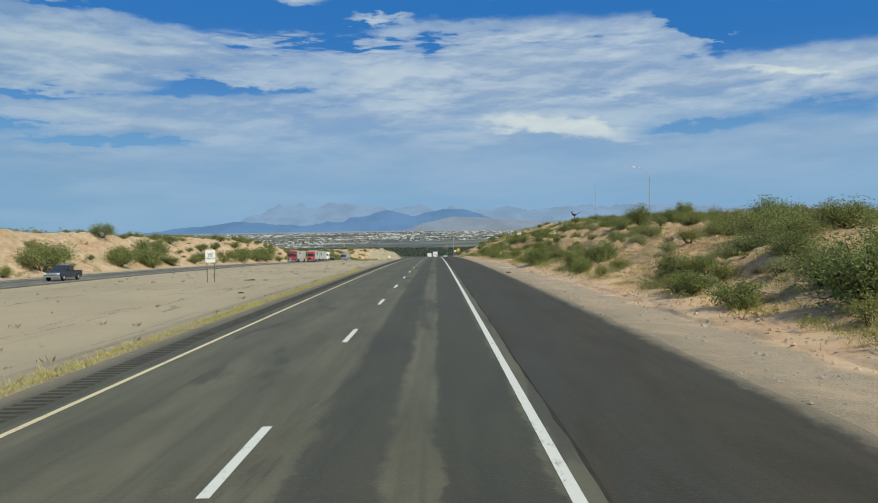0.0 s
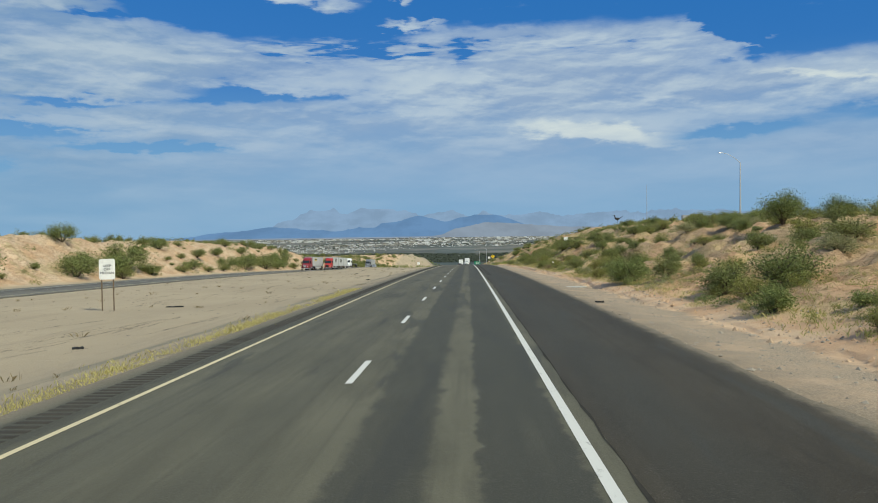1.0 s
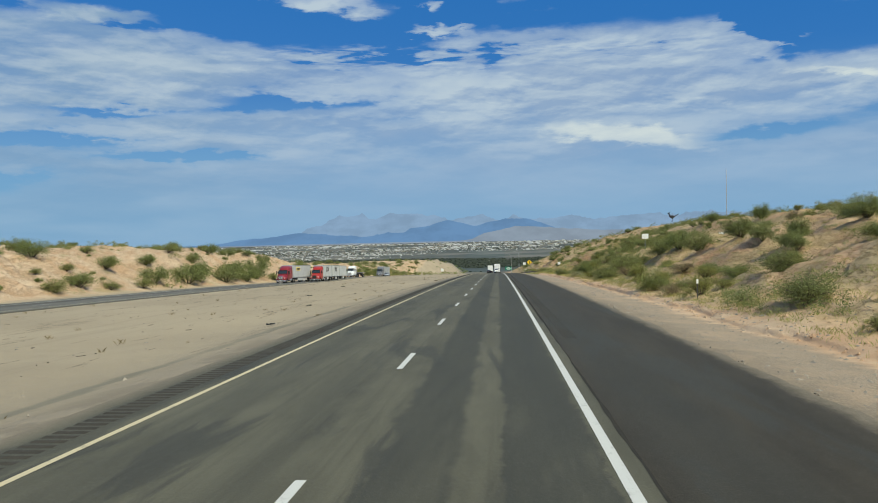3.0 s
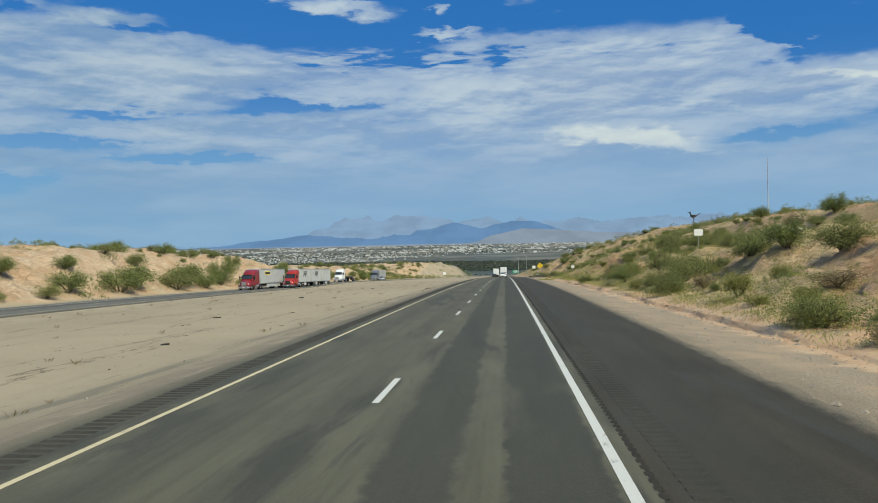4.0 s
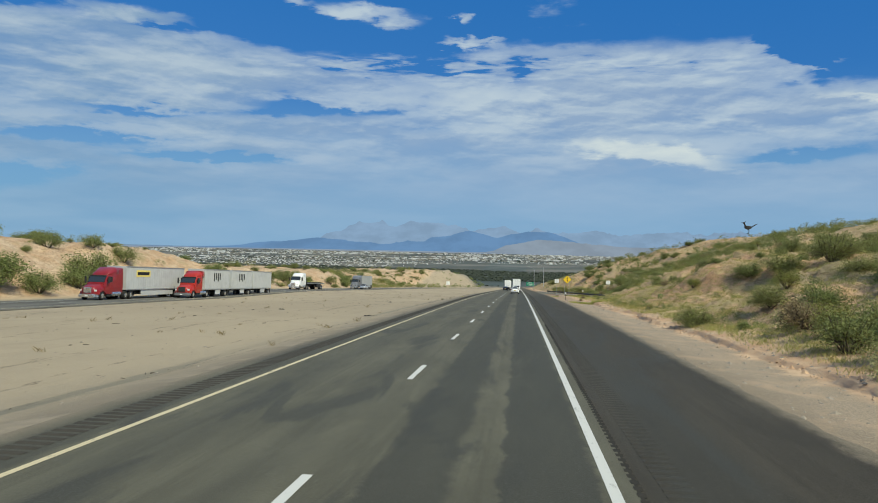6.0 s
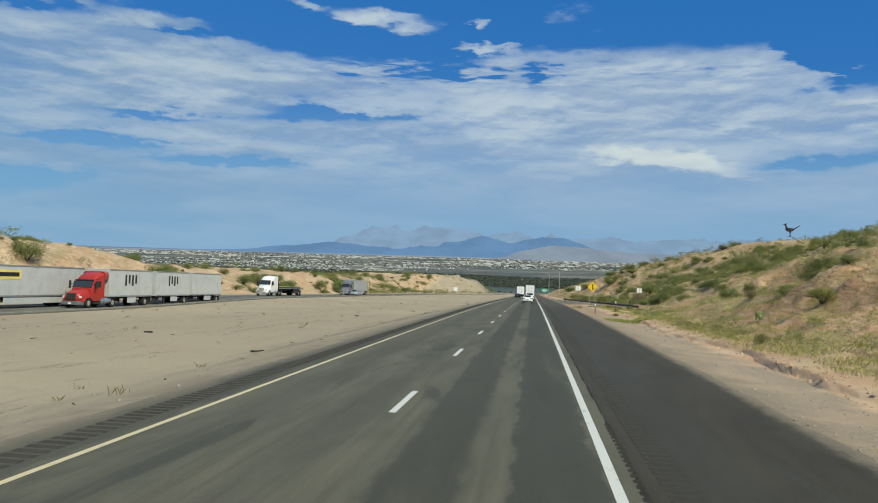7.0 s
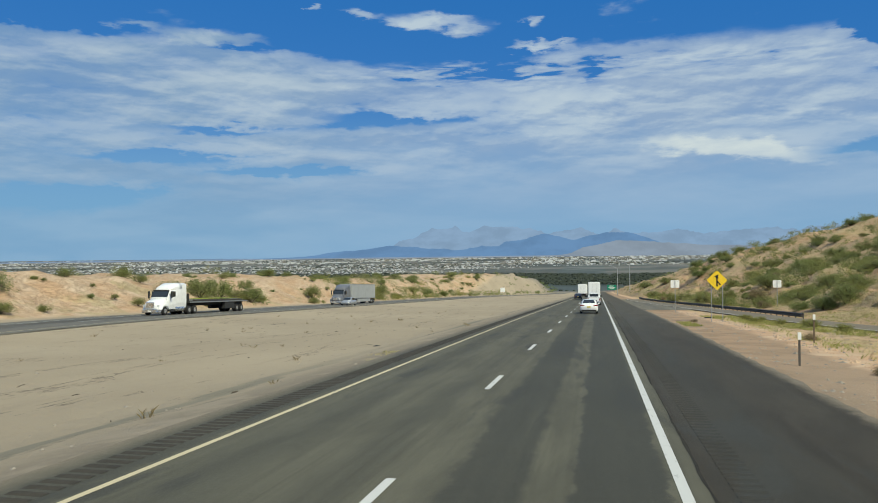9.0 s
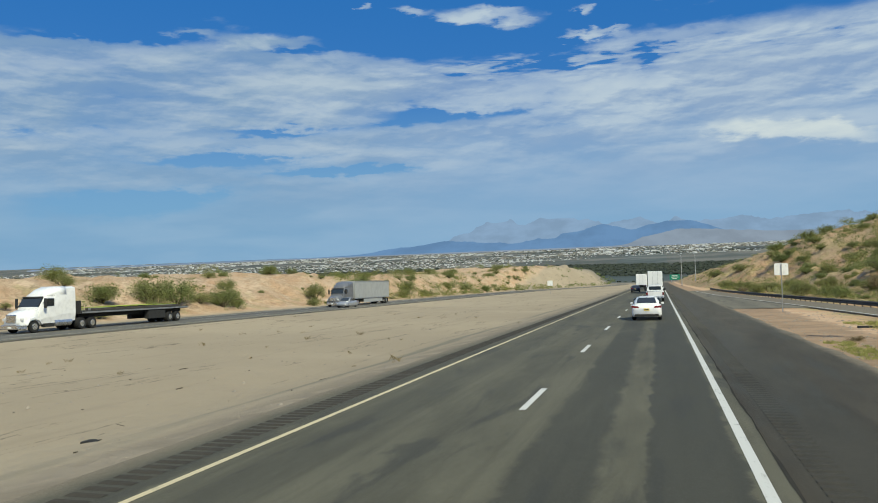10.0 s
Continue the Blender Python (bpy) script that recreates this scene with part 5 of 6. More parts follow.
def bird_statue(x, y, z):
    """A tall bird of scrap on its hilltop, one plain mesh."""
    bm = loft([ring(-2.3, 0.25, 3.3, 3.7), ring(-1.4, 0.85, 2.5, 4.0, 0.3), ring(-0.2, 1.05, 2.2, 4.1, 0.4), ring(1.0, 0.75, 2.5, 3.9, 0.3), ring(1.8, 0.3, 3.1, 3.7)])
    tube((0, -1.6, 3.6), (0, -2.4, 5.3), 0.5, 0.3, 10, bm)
    bmesh.ops.create_uvsphere(bm, u_segments=10, v_segments=8, radius=0.52, matrix=Matrix.Translation((0, -2.5, 5.5)) @ Matrix.Diagonal((0.8, 1.2, 0.9, 1)))
    tube((0, -2.8, 5.5), (0, -4.1, 5.7), 0.2, 0.04, 8, bm)
    tube((0, -2.2, 5.8), (0, -1.6, 6.5), 0.2, 0.04, 8, bm)
    for s in (-0.12, 0.12, 0.0):
        tube((s, 1.5, 3.3), (s * 5, 4.6, 5.1 + s), 0.3, 0.12, 8, bm)
    for s in (-0.45, 0.45):
        tube((s, -0.2, 2.6), (s, 0.2, 1.3), 0.22, 0.12, 8, bm)
        tube((s, 0.2, 1.3), (s, -0.1, -0.2), 0.12, 0.1, 8, bm)
        tube((s, -0.1, 0.05), (s * 1.3, -0.9, 0.0), 0.1, 0.05, 6, bm)
    bmesh.ops.scale(bm, vec=(0.72, 0.72, 0.72), verts=bm.verts)
    ob = part("bird_statue", bm, UNDER, None, "tall dark bird statue on the hilltop")
    ob.matrix_basis = stand(x, y, -78, z=z)
    return tagged(ob, category="statue")


median_sign()
merge_sign()
back_sign(7.4, 345.2, -10.0, 0.95, 0.88, "white panel on a steel post in the gore")
back_sign(19.7, 352.5, -10.35, 0.95, 0.88, "white panel on a steel post beyond the ramp")
back_sign(21.45, 206.9, -0.55, 1.0, 0.78, "white panel standing on the scrub bank", False)
back_sign(35.25, 213.9, -0.65, 1.3, 1.0, "white panel standing high on the scrub bank", False)
back_sign(-33.5, 518.0, -19.7, 1.6, 1.6, "white panel far along the sandy median", False)
green_sign(7.4, 740.0)
delineator(9.9, 131.5, 1.15, "thin brown marker post with a white reflector at the bank's foot")
delineator(5.75, 285.0, 1.15, "thin steel marker post with a white reflector")
delineator(9.2, 296.5, 1.35, "thin wooden marker post with a white tip", True)
street_lamp(40.7, 148.3, float(ground_z(40.7, 148.3)), 11.7 - float(ground_z(40.7, 148.3)), 3.4, "grey street lamp with one arm on the hilltop", 20)
street_lamp(64.9, 311.9, float(ground_z(64.9, 311.9)), 17.7 - float(ground_z(64.9, 311.9)), 0, "tall slim grey mast on the hilltop")
street_lamp(7.3, 595.0, float(ground_z(7.3, 595.0)), 11.6, 3.0, "grey street lamp with one arm beside the highway")
street_lamp(12.6, 598.0, float(ground_z(12.6, 598.0)), 11.6, 3.0, "grey street lamp with one arm beside the highway")
bird_statue(85.0, 469.0, max(4.6, float(ground_z(85.0, 469.0)) - 0.1))


def guard_rail():
    """Steel beam on posts along the outer edge of the ramp."""
    ob = thing("guard_rail", "weathered dark steel guard rail beside the entrance ramp", "guard rail", Matrix.Identity(4))
    ys = np.arange(326, 462, 1.905)
    for y in ys:
        x, z = float(ramp_x(y)) + 0.35, float(road_z(y)) - 0.1
        part("post", box(x - 0.05, x + 0.05, y - 0.04, y + 0.04, z - 0.5, z + 0.5), RUST_STEEL, ob)
    prof = ((0.0, 0.36), (-0.08, 0.42), (-0.08, 0.52), (-0.01, 0.565), (-0.08, 0.61), (-0.08, 0.66), (0.0, 0.72), (0.02, 0.72), (0.02, 0.36))
    secs = [[(float(ramp_x(y)) + 0.3 + a, y, float(road_z(y)) - 0.33 + b) for a, b in prof] for y in ys]
    part("beam", loft(secs), RUST_STEEL, ob, "W-shaped steel beam")


guard_rail()


def stone_slab(x, y):
    """A flat pale slab with chipped edges lying on the gravel."""
    rng = np.random.default_rng(5)
    ang = np.linspace(0, 6.283, 12, endpoint=False)
    rad = 0.62 + 0.16 * rng.random(12)
    rings = [[(math.cos(a) * r * k * 1.15, math.sin(a) * r * k * 0.8, z) for a, r in zip(ang, rad)] for k, z in ((0.96, -0.04), (1.0, 0.05), (0.95, 0.075))]
    ob = part("stone_slab", loft(rings), PALE_STONE, None, "flat pale broken concrete slab lying on the gravel")
    ob.matrix_basis = stand(x, y, 12)
    tagged(ob, category="slab")


def prickly_pear(x, y, scale):
    """A clump of flat oval cactus pads growing from one another."""
    rng = random.Random(int(y))
    ob = thing("prickly_pear", "green prickly pear cactus with flat oval pads", "cactus", stand(x, y, 30))
    stems = [(Vector((rng.uniform(-0.3, 0.3), rng.uniform(-0.3, 0.3), 0.0)), rng.uniform(-0.5, 0.5), 0) for _ in range(5)]
    while stems:
        foot, lean, step = stems.pop()
        long = rng.uniform(0.30, 0.40) * scale * (1 - 0.15 * step)
        turn = Matrix.Translation(foot) @ Matrix.Rotation(rng.uniform(0, 3.1), 4, "Z") @ Matrix.Rotation(lean, 4, "Y")
        bm = bmesh.new()
        bmesh.ops.create_icosphere(bm, subdivisions=2, radius=1.0)
        for v in bm.verts:
            v.co = turn @ Vector((v.co.x * long * 0.36 * (1 + 0.25 * v.co.z), v.co.y * 0.035 * scale, (v.co.z + 0.92) * long * 0.5))
        part("pad", bm, PAD_GREEN, ob, smooth=True)
        if step < 2:
            for _ in range(rng.choice((1, 2, 2))):
                stems.append((turn @ Vector((rng.uniform(-0.1, 0.1) * scale, 0, long * 0.92)), lean + rng.uniform(-0.6, 0.6), step + 1))
    return ob


stone_slab(6.4, 85.6)
prickly_pear(12.9, 249.2, 0.62)


def debris(x, y, length, label, turn):
    """A strip of torn tyre."""
    rng = np.random.default_rng(int(abs(x) * 10) + int(y))
    secs = []
    for i in range(7):
        s = i / 6
        w = 0.12 * (0.7 + 0.5 * rng.random())
        secs.append([((s - 0.5) * length, -w, 0.0), ((s - 0.5) * length, w, 0.0), ((s - 0.5) * length, w * 0.8, 0.05 + 0.05 * rng.random()), ((s - 0.5) * length, -w * 0.8, 0.06 + 0.05 * rng.random())])
    ob = part("tyre_scrap", loft(secs), RUBBER, None, label)
    ob.matrix_basis = stand(x, y, turn)
    tagged(ob, category="debris", group="tyre scraps")


for x, y, l, turn in ((8.9, 326.5, 1.7, 4), (-21.0, 79.0, 1.1, 8), (-16.5, 58.0, 0.4, 20), (-15.0, 131.0, 0.5, 15), (-13.6, 233.5, 0.6, 30), (-22.0, 168.0, 0.5, -10), (-17.5, 150.0, 0.4, 25), (-26.0, 205.0, 0.6, 5), (-19.0, 276.0, 0.4, 12),
                      (-24.0, 243.0, 0.5, -14), (-14.0, 300.0, 0.4, 20), (3.4, 56.0, 0.35, 40), (2.2, 236.0, 0.4, 70), (5.1, 68.0, 0.4, 10)):
    debris(x, y, l, "black strip of torn tyre lying on the ground", turn)


# ---- vehicles (at rest) ----
def wheel(parent, x, y, r, w, rim_mat=CHROME):
    s = 1 if x > 0 else -1
    bm = tube((x - w / 2, y, r), (x + w / 2, y, r), r, sides=22)
    rims = [e for e in bm.edges if len(e.link_faces) == 2 and any(len(f.verts) > 4 for f in e.link_faces)]
    bmesh.ops.bevel(bm, geom=rims, offset=min(0.05, r * 0.12), segments=2, affect="EDGES")
    ty = part("wheel", bm, RUBBER, parent, "black tyre")
    part("rim", tube((x + s * (w / 2 - 0.02), y, r), (x + s * (w / 2 + 0.012), y, r), r * 0.58, r * 0.5, 16), rim_mat, ty)


def sedan(name, label, m, paint, length=4.6):
    ob = thing(name, label, "car", m)
    k = length / 4.6
    body = loft([ring(-2.28 * k, 0.78, 0.34, 0.72, 0.06), ring(-2.18 * k, 0.88, 0.24, 0.98, 0.06, 0.06), ring(-1.5 * k, 0.90, 0.2, 1.02, 0.05, 0.05), ring(-0.2 * k, 0.91, 0.2, 0.95, 0.05, 0.03),
                 ring(0.9 * k, 0.91, 0.2, 0.92, 0.05, 0.04), ring(1.6 * k, 0.89, 0.2, 0.84, 0.06, 0.08), ring(2.15 * k, 0.82, 0.24, 0.7, 0.08, 0.1), ring(2.3 * k, 0.7, 0.3, 0.58, 0.05)])
    b = part("body", body, paint, ob, smooth=True)
    part("cabin", loft([ring(-1.75 * k, 0.70, 0.9, 1.0, 0.02, 0.06), ring(-1.0 * k, 0.77, 0.9, 1.40, 0.06, 0.2), ring(-0.4 * k, 0.79, 0.9, 1.46, 0.06, 0.22), ring(0.25 * k, 0.79, 0.9, 1.43, 0.06, 0.22), ring(1.15 * k, 0.74, 0.86, 0.95, 0.02, 0.08)]), paint, ob, smooth=True)
    g = 0.012
    part("rear_window", loft([[(s * 0.60, -1.66 * k, 1.075) for s in (-1, 1)] + [(s * 0.50, -1.07 * k, 1.39) for s in (1, -1)],
                              [(s * 0.60, -1.60 * k, 1.0) for s in (-1, 1)] + [(s * 0.50, -1.0 * k, 1.33) for s in (1, -1)]]), GLASS, ob, "dark rear window")
    part("windscreen", loft([[(s * 0.64, 1.10 * k, 1.02) for s in (-1, 1)] + [(s * 0.53, 0.34 * k, 1.425) for s in (1, -1)],
                             [(s * 0.64, 1.0 * k, 0.95) for s in (-1, 1)] + [(s * 0.53, 0.28 * k, 1.36) for s in (1, -1)]]), GLASS, ob)
    for s in (-1, 1):
        part("side_window", loft([[(s * 0.795, y * k, z) for y, z in ((-1.2, 1.0), (0.75, 0.99), (0.2, 1.34), (-0.95, 1.34))], [(s * (0.76 if z < 1.1 else 0.64), y * k, z) for y, z in ((-1.2, 1.0), (0.75, 0.99), (0.2, 1.34), (-0.95, 1.34))]]), GLASS, ob)
        part("tail_light", loft([[(s * x, -2.285 * k + dy, z) for x, dy, z in ((0.42, 0, 0.78), (0.86, 0.06, 0.76), (0.90, 0.08, 0.92), (0.5, 0.02, 0.88))], [(s * x, -2.1 * k, z) for x, dy, z in ((0.42, 0, 0.78), (0.86, 0, 0.76), (0.90, 0, 0.92), (0.5, 0, 0.88))]]), LAMP_RED, ob)
        part("headlight", box(min(s * 0.45, s * 0.72), max(s * 0.45, s * 0.72), 2.1 * k, 2.22 * k, 0.56, 0.66, 0.02), LAMP_CLEAR, ob)
        part("wing_mirror", box(min(s * 0.88, s * 1.06), max(s * 0.88, s * 1.06), 0.62 * k, 0.74 * k, 0.92, 1.05, 0.03), paint, ob)
        for y in (-1.35, 1.4):
            wheel(ob, s * 0.78, y * k, 0.32, 0.21, SILVER_PAINT)
    part("rear_bumper", box(-0.72, 0.72, -2.31 * k, -2.15 * k, 0.26, 0.40, 0.03), UNDER, ob, "black lower bumper")
    part("licence_plate", box(-0.17, 0.17, -2.30 * k, -2.24 * k, 0.60, 0.75, 0.005), PLATE, b, "yellow licence plate")
    part("plate_bar", box(-0.12, 0.12, -2.306 * k, -2.298 * k, 0.655, 0.695), BLACK, b, "plain bar in place of writing")
    return ob


def pickup(name, label, m, paint):
    ob = thing(name, label, "pickup truck", m)
    part("body", loft([ring(-2.85, 0.96, 0.5, 1.12, 0.03, 0.02), ring(-2.7, 0.99, 0.42, 1.16, 0.03, 0.02), ring(0.8, 1.0, 0.42, 1.16, 0.04, 0.03), ring(1.0, 1.0, 0.42, 1.2, 0.05, 0.05), ring(2.55, 0.98, 0.45, 1.1, 0.08, 0.1), ring(2.8, 0.9, 0.5, 1.0, 0.08, 0.1)]), paint, ob)
    part("cab", loft([ring(-0.75, 0.92, 1.1, 1.2, 0.02, 0.04), ring(-0.65, 0.90, 1.1, 1.85, 0.08, 0.14), ring(0.3, 0.90, 1.1, 1.9, 0.08, 0.15), ring(0.75, 0.90, 1.1, 1.84, 0.08, 0.15), ring(1.45, 0.92, 1.08, 1.2, 0.03, 0.06)]), paint, ob)
    part("bed_liner", box(-0.86, 0.86, -2.65, -0.8, 1.165, 1.175), UNDER, ob, "black cargo bed")
    part("rear_window", box(-0.66, 0.66, -0.735, -0.70, 1.30, 1.72, 0.01), GLASS, ob)
    part("windscreen", loft([[(s * 0.78, 1.42, 1.23) for s in (-1, 1)] + [(s * 0.68, 0.84, 1.80) for s in (1, -1)], [(s * 0.78, 1.36, 1.2) for s in (-1, 1)] + [(s * 0.68, 0.78, 1.77) for s in (1, -1)]]), GLASS, ob)
    part("tailgate", box(-0.76, 0.76, -2.90, -2.85, 0.62, 1.12, 0.02), paint, ob)
    part("rear_bumper", box(-0.95, 0.95, -3.0, -2.84, 0.42, 0.6, 0.03), CHROME, ob, "bright steel bumper")
    part("front_bumper", box(-0.97, 0.97, 2.76, 2.95, 0.45, 0.68, 0.04), CHROME, ob)
    part("grille", box(-0.55, 0.55, 2.76, 2.86, 0.72, 1.0, 0.02), CHROME, ob, "bright grille")
    part("licence_plate", box(-0.16, 0.16, -3.02, -3.0, 0.46, 0.58), PLATE, ob)
    for s in (-1, 1):
        part("tail_light", box(min(s * 0.80, s * 0.96), max(s * 0.80, s * 0.96), -2.89, -2.8, 0.72, 1.08, 0.02), LAMP_RED, ob)
        part("headlight", box(min(s * 0.58, s * 0.92), max(s * 0.58, s * 0.92), 2.72, 2.83, 0.76, 0.98, 0.03), LAMP_CLEAR, ob)
        part("side_window", loft([[(s * 0.915, y, z) for y, z in ((-0.55, 1.25), (1.1, 1.25), (0.7, 1.72), (-0.55, 1.72))], [(s * (0.86 if z < 1.3 else 0.74), y, z) for y, z in ((-0.55, 1.25), (1.1, 1.25), (0.7, 1.72), (-0.55, 1.72))]]), GLASS, ob)
        part("wing_mirror", box(min(s * 0.96, s * 1.2), max(s * 0.96, s * 1.2), 0.95, 1.07, 1.22, 1.48, 0.03), UNDER, ob)
        for y in (-1.75, 1.8):
            wheel(ob, s * 0.86, y, 0.39, 0.26)
    return ob


def tractor(ob, paint, sleeper=True, logo=False, roof=3.85):
    """A long-nosed tractor, its front bumper at y = 0 and its body behind it, along -y."""
    part("hood", loft([ring(-0.12, 0.72, 0.75, 1.45, 0.12, 0.12), ring(-0.4, 0.92, 0.62, 1.62, 0.16, 0.16), ring(-1.3, 1.08, 0.6, 1.85, 0.16, 0.2), ring(-2.0, 1.16, 0.6, 2.0, 0.12, 0.2)]), paint, ob, smooth=True)
    part("cab", loft([ring(-1.75, 1.16, 0.7, 2.0, 0.08, 0.15), ring(-2.35, 1.20, 0.7, 2.82, 0.12, 0.16), ring(-2.7, 1.22, 0.7, 2.98, 0.14, 0.16), ring(-3.5, 1.24, 0.7, 3.05, 0.14, 0.12)]), paint, ob)
    end = -5.6 if sleeper else -3.9
    part("sleeper", loft([ring(-3.4, 1.24, 0.75, 3.1, 0.14, 0.1), ring(-3.9, 1.25, 0.75, min(roof, 3.6), 0.16, 0.1), ring(end, 1.25, 0.8, roof, 0.12, 0.06)]), paint, ob)
    part("roof_fairing", loft([ring(-2.55, 0.95, 2.85, 3.02, 0.06, 0.1), ring(-3.1, 1.08, 2.85, 3.45, 0.16, 0.16), ring(-4.0, 1.2, 2.85, roof, 0.16, 0.12), ring(-4.6, 1.22, 2.85, roof + 0.02, 0.12, 0.08)]), paint, ob, smooth=True)
    part("windscreen", loft([[(s * 1.02, -1.76, 2.10) for s in (-1, 1)] + [(s * 0.96, -2.30, 2.84) for s in (1, -1)], [(s * 1.02, -1.95, 2.0) for s in (-1, 1)] + [(s * 0.96, -2.50, 2.75) for s in (1, -1)]]), GLASS, ob, "dark split windscreen")
    part("grille", box(-0.48, 0.48, -0.2, -0.06, 0.85, 1.5, 0.05), CHROME if not logo else UNDER, ob, "upright grille")
    part("bumper", loft([ring(-0.5, 1.16, 0.3, 0.72, 0.08), ring(-0.02, 1.02, 0.32, 0.72, 0.08), ring(0.06, 0.8, 0.36, 0.68, 0.06)]), CHROME if not logo else GREY_PAINT, ob)
    part("number_plate", box(-0.16, 0.16, 0.05, 0.085, 0.44, 0.56), SIGN_WHITE, ob)
    part("sun_visor", box(-1.0, 1.0, -2.36, -2.2, 2.78, 2.9, 0.03), UNDER, ob)
    part("chassis", box(-0.45, 0.45, -8.2, -0.6, 0.55, 0.95), UNDER, ob)
    for s in (-1, 1):
        part("headlight", box(min(s * 0.62, s * 0.98), max(s * 0.62, s * 0.98), -0.42, -0.2, 1.0, 1.22, 0.05), LAMP_CLEAR, ob)
        part("side_window", box(min(s * 1.18, s * 1.245), max(s * 1.18, s * 1.245), -3.25, -2.35, 2.1, 2.72, 0.02), GLASS, ob)
        part("wing_mirror", box(min(s * 1.36, s * 1.56), max(s * 1.36, s * 1.56), -2.15, -2.0, 1.95, 2.75, 0.04), UNDER, ob)
        part("mirror_arm", tube((s * 1.1, -2.2, 2.4), (s * 1.4, -2.08, 2.4), 0.025, sides=6), UNDER, ob)
        part("fuel_tank", tube((s * 0.95, -5.2, 0.72), (s * 0.95, -3.3, 0.72), 0.32, sides=16), CHROME, ob)
        part("step", box(min(s * 0.8, s * 1.22), max(s * 0.8, s * 1.22), -3.2, -2.3, 0.4, 0.62, 0.02), UNDER, ob)
        part("fender", loft([[(s * 0.75, y, z0), (s * 1.21, y, z0), (s * 1.21, y, z1), (s * 0.75, y, z1)] for y, z0, z1 in ((-0.55, 0.62, 0.75), (-0.8, 0.98, 1.12), (-1.3, 1.1, 1.24), (-1.75, 0.95, 1.1), (-2.0, 0.62, 0.75))]), paint, ob)
        wheel(ob, s * 1.02, -1.3, 0.5, 0.3)
        for y in ((-6.4, -7.65) if sleeper else (-5.6,)):
            wheel(ob, s * 0.93, y, 0.5, 0.58)
    if logo:
        part("roof_mark", box(-0.5, 0.5, -3.1, -3.0, 3.2, 3.36, 0.02), PLATE, ob, "yellow mark on the roof fairing")


def box_trailer(parent, y0, length, skin, tall=4.05, mark="", axles=2, nose_white=False, skirt=True):
    """A ribbed box trailer: its nose at y0, running back along -y."""
    y1 = y0 - length
    t = part("trailer_body", box(-1.28, 1.28, y1, y0, 1.12, tall, 0.03), skin, parent, "ribbed trailer box")
    rib = bmesh.new()
    for y in np.arange(y0 - 0.6, y1 + 0.3, -0.61):
        for s in (-1, 1):
            box(min(s * 1.28, s * 1.292), max(s * 1.28, s * 1.292), y - 0.035, y + 0.035, 1.25, tall - 0.16, bm=rib)
    tagged(part("ribbing", rib, skin, t), kind="stuff")
    for s in (-1, 1):
        part("top_rail", box(min(s * 1.26, s * 1.305), max(s * 1.26, s * 1.305), y1, y0, tall - 0.14, tall + 0.005, 0.01), STEEL, t)
        part("bottom_rail", box(min(s * 1.26, s * 1.305), max(s * 1.26, s * 1.305), y1, y0, 1.08, 1.24, 0.01), STEEL, t)
        if skirt:
            part("side_skirt", box(min(s * 1.2, s * 1.23), max(s * 1.2, s * 1.23), y1 + 3.4, y0 - 3.8, 0.42, 1.1, 0.01), skin, t)
        part("door", box(min(s * 0.03, s * 1.24), max(s * 0.03, s * 1.24), y1 - 0.05, y1, 1.2, tall - 0.12, 0.01), skin, t, "rear door leaf")
        part("lock_rod", tube((s * 0.45, y1 - 0.07, 1.2), (s * 0.45, y1 - 0.07, tall - 0.2), 0.02, sides=6), STEEL, t)
        part("tail_light", box(min(s * 0.85, s * 1.15), max(s * 0.85, s * 1.15), y1 - 0.06, y1, 1.0, 1.1, 0.01), LAMP_RED, t)
        part("landing_leg", box(min(s * 0.8, s * 0.95), max(s * 0.8, s * 0.95), y0 - 2.7, y0 - 2.55, 0.4, 1.1), UNDER, t)
        part("mudflap", box(min(s * 0.65, s * 1.25), max(s * 0.65, s * 1.25), y1 + 0.5, y1 + 0.52, 0.2, 0.95), UNDER, t)
        for i in range(axles):
            wheel(t, s * 0.95, y1 + 1.4 + 1.25 * i, 0.5, 0.58)
        if mark == "yellow":
            part("logo_panel", box(min(s * 1.29, s * 1.315), max(s * 1.29, s * 1.315), y0 - 6.0, y0 - 2.4, 2.75, 3.6), PLATE, t, "yellow panel with dark bars")
            part("logo_bar", box(min(s * 1.31, s * 1.325), max(s * 1.31, s * 1.325), y0 - 5.7, y0 - 2.7, 2.98, 3.37), BLACK, t)
        if mark == "dark":
            for j in range(4):
                yy = y0 - length * 0.36 - j * 0.7
                part("logo_bar", box(min(s * 1.29, s * 1.312), max(s * 1.29, s * 1.312), yy - 0.17, yy + 0.17, 2.3 + 0.25 * (j % 2), 3.5), UNDER, t, "dark plain mark")
    part("underride_bar", box(-1.1, 1.1, y1 + 0.02, y1 + 0.12, 0.5, 0.62), UNDER, t)
    part("frame", box(-0.5, 0.5, y1 + 0.4, y0 - 0.5, 0.85, 1.12), UNDER, t)
    return t


def semi(name, label, m, paint, trailers, logo=False):
    ob = thing(name, label, "truck", m)
    tractor(ob, paint, logo=logo) if len(trailers) == 1 else tractor(ob, paint, False, logo, 3.75)
    for y0, length, skin, mark in trailers:
        box_trailer(ob, y0, length, skin, mark=mark, axles=2 if length > 10 else 1)
    return ob


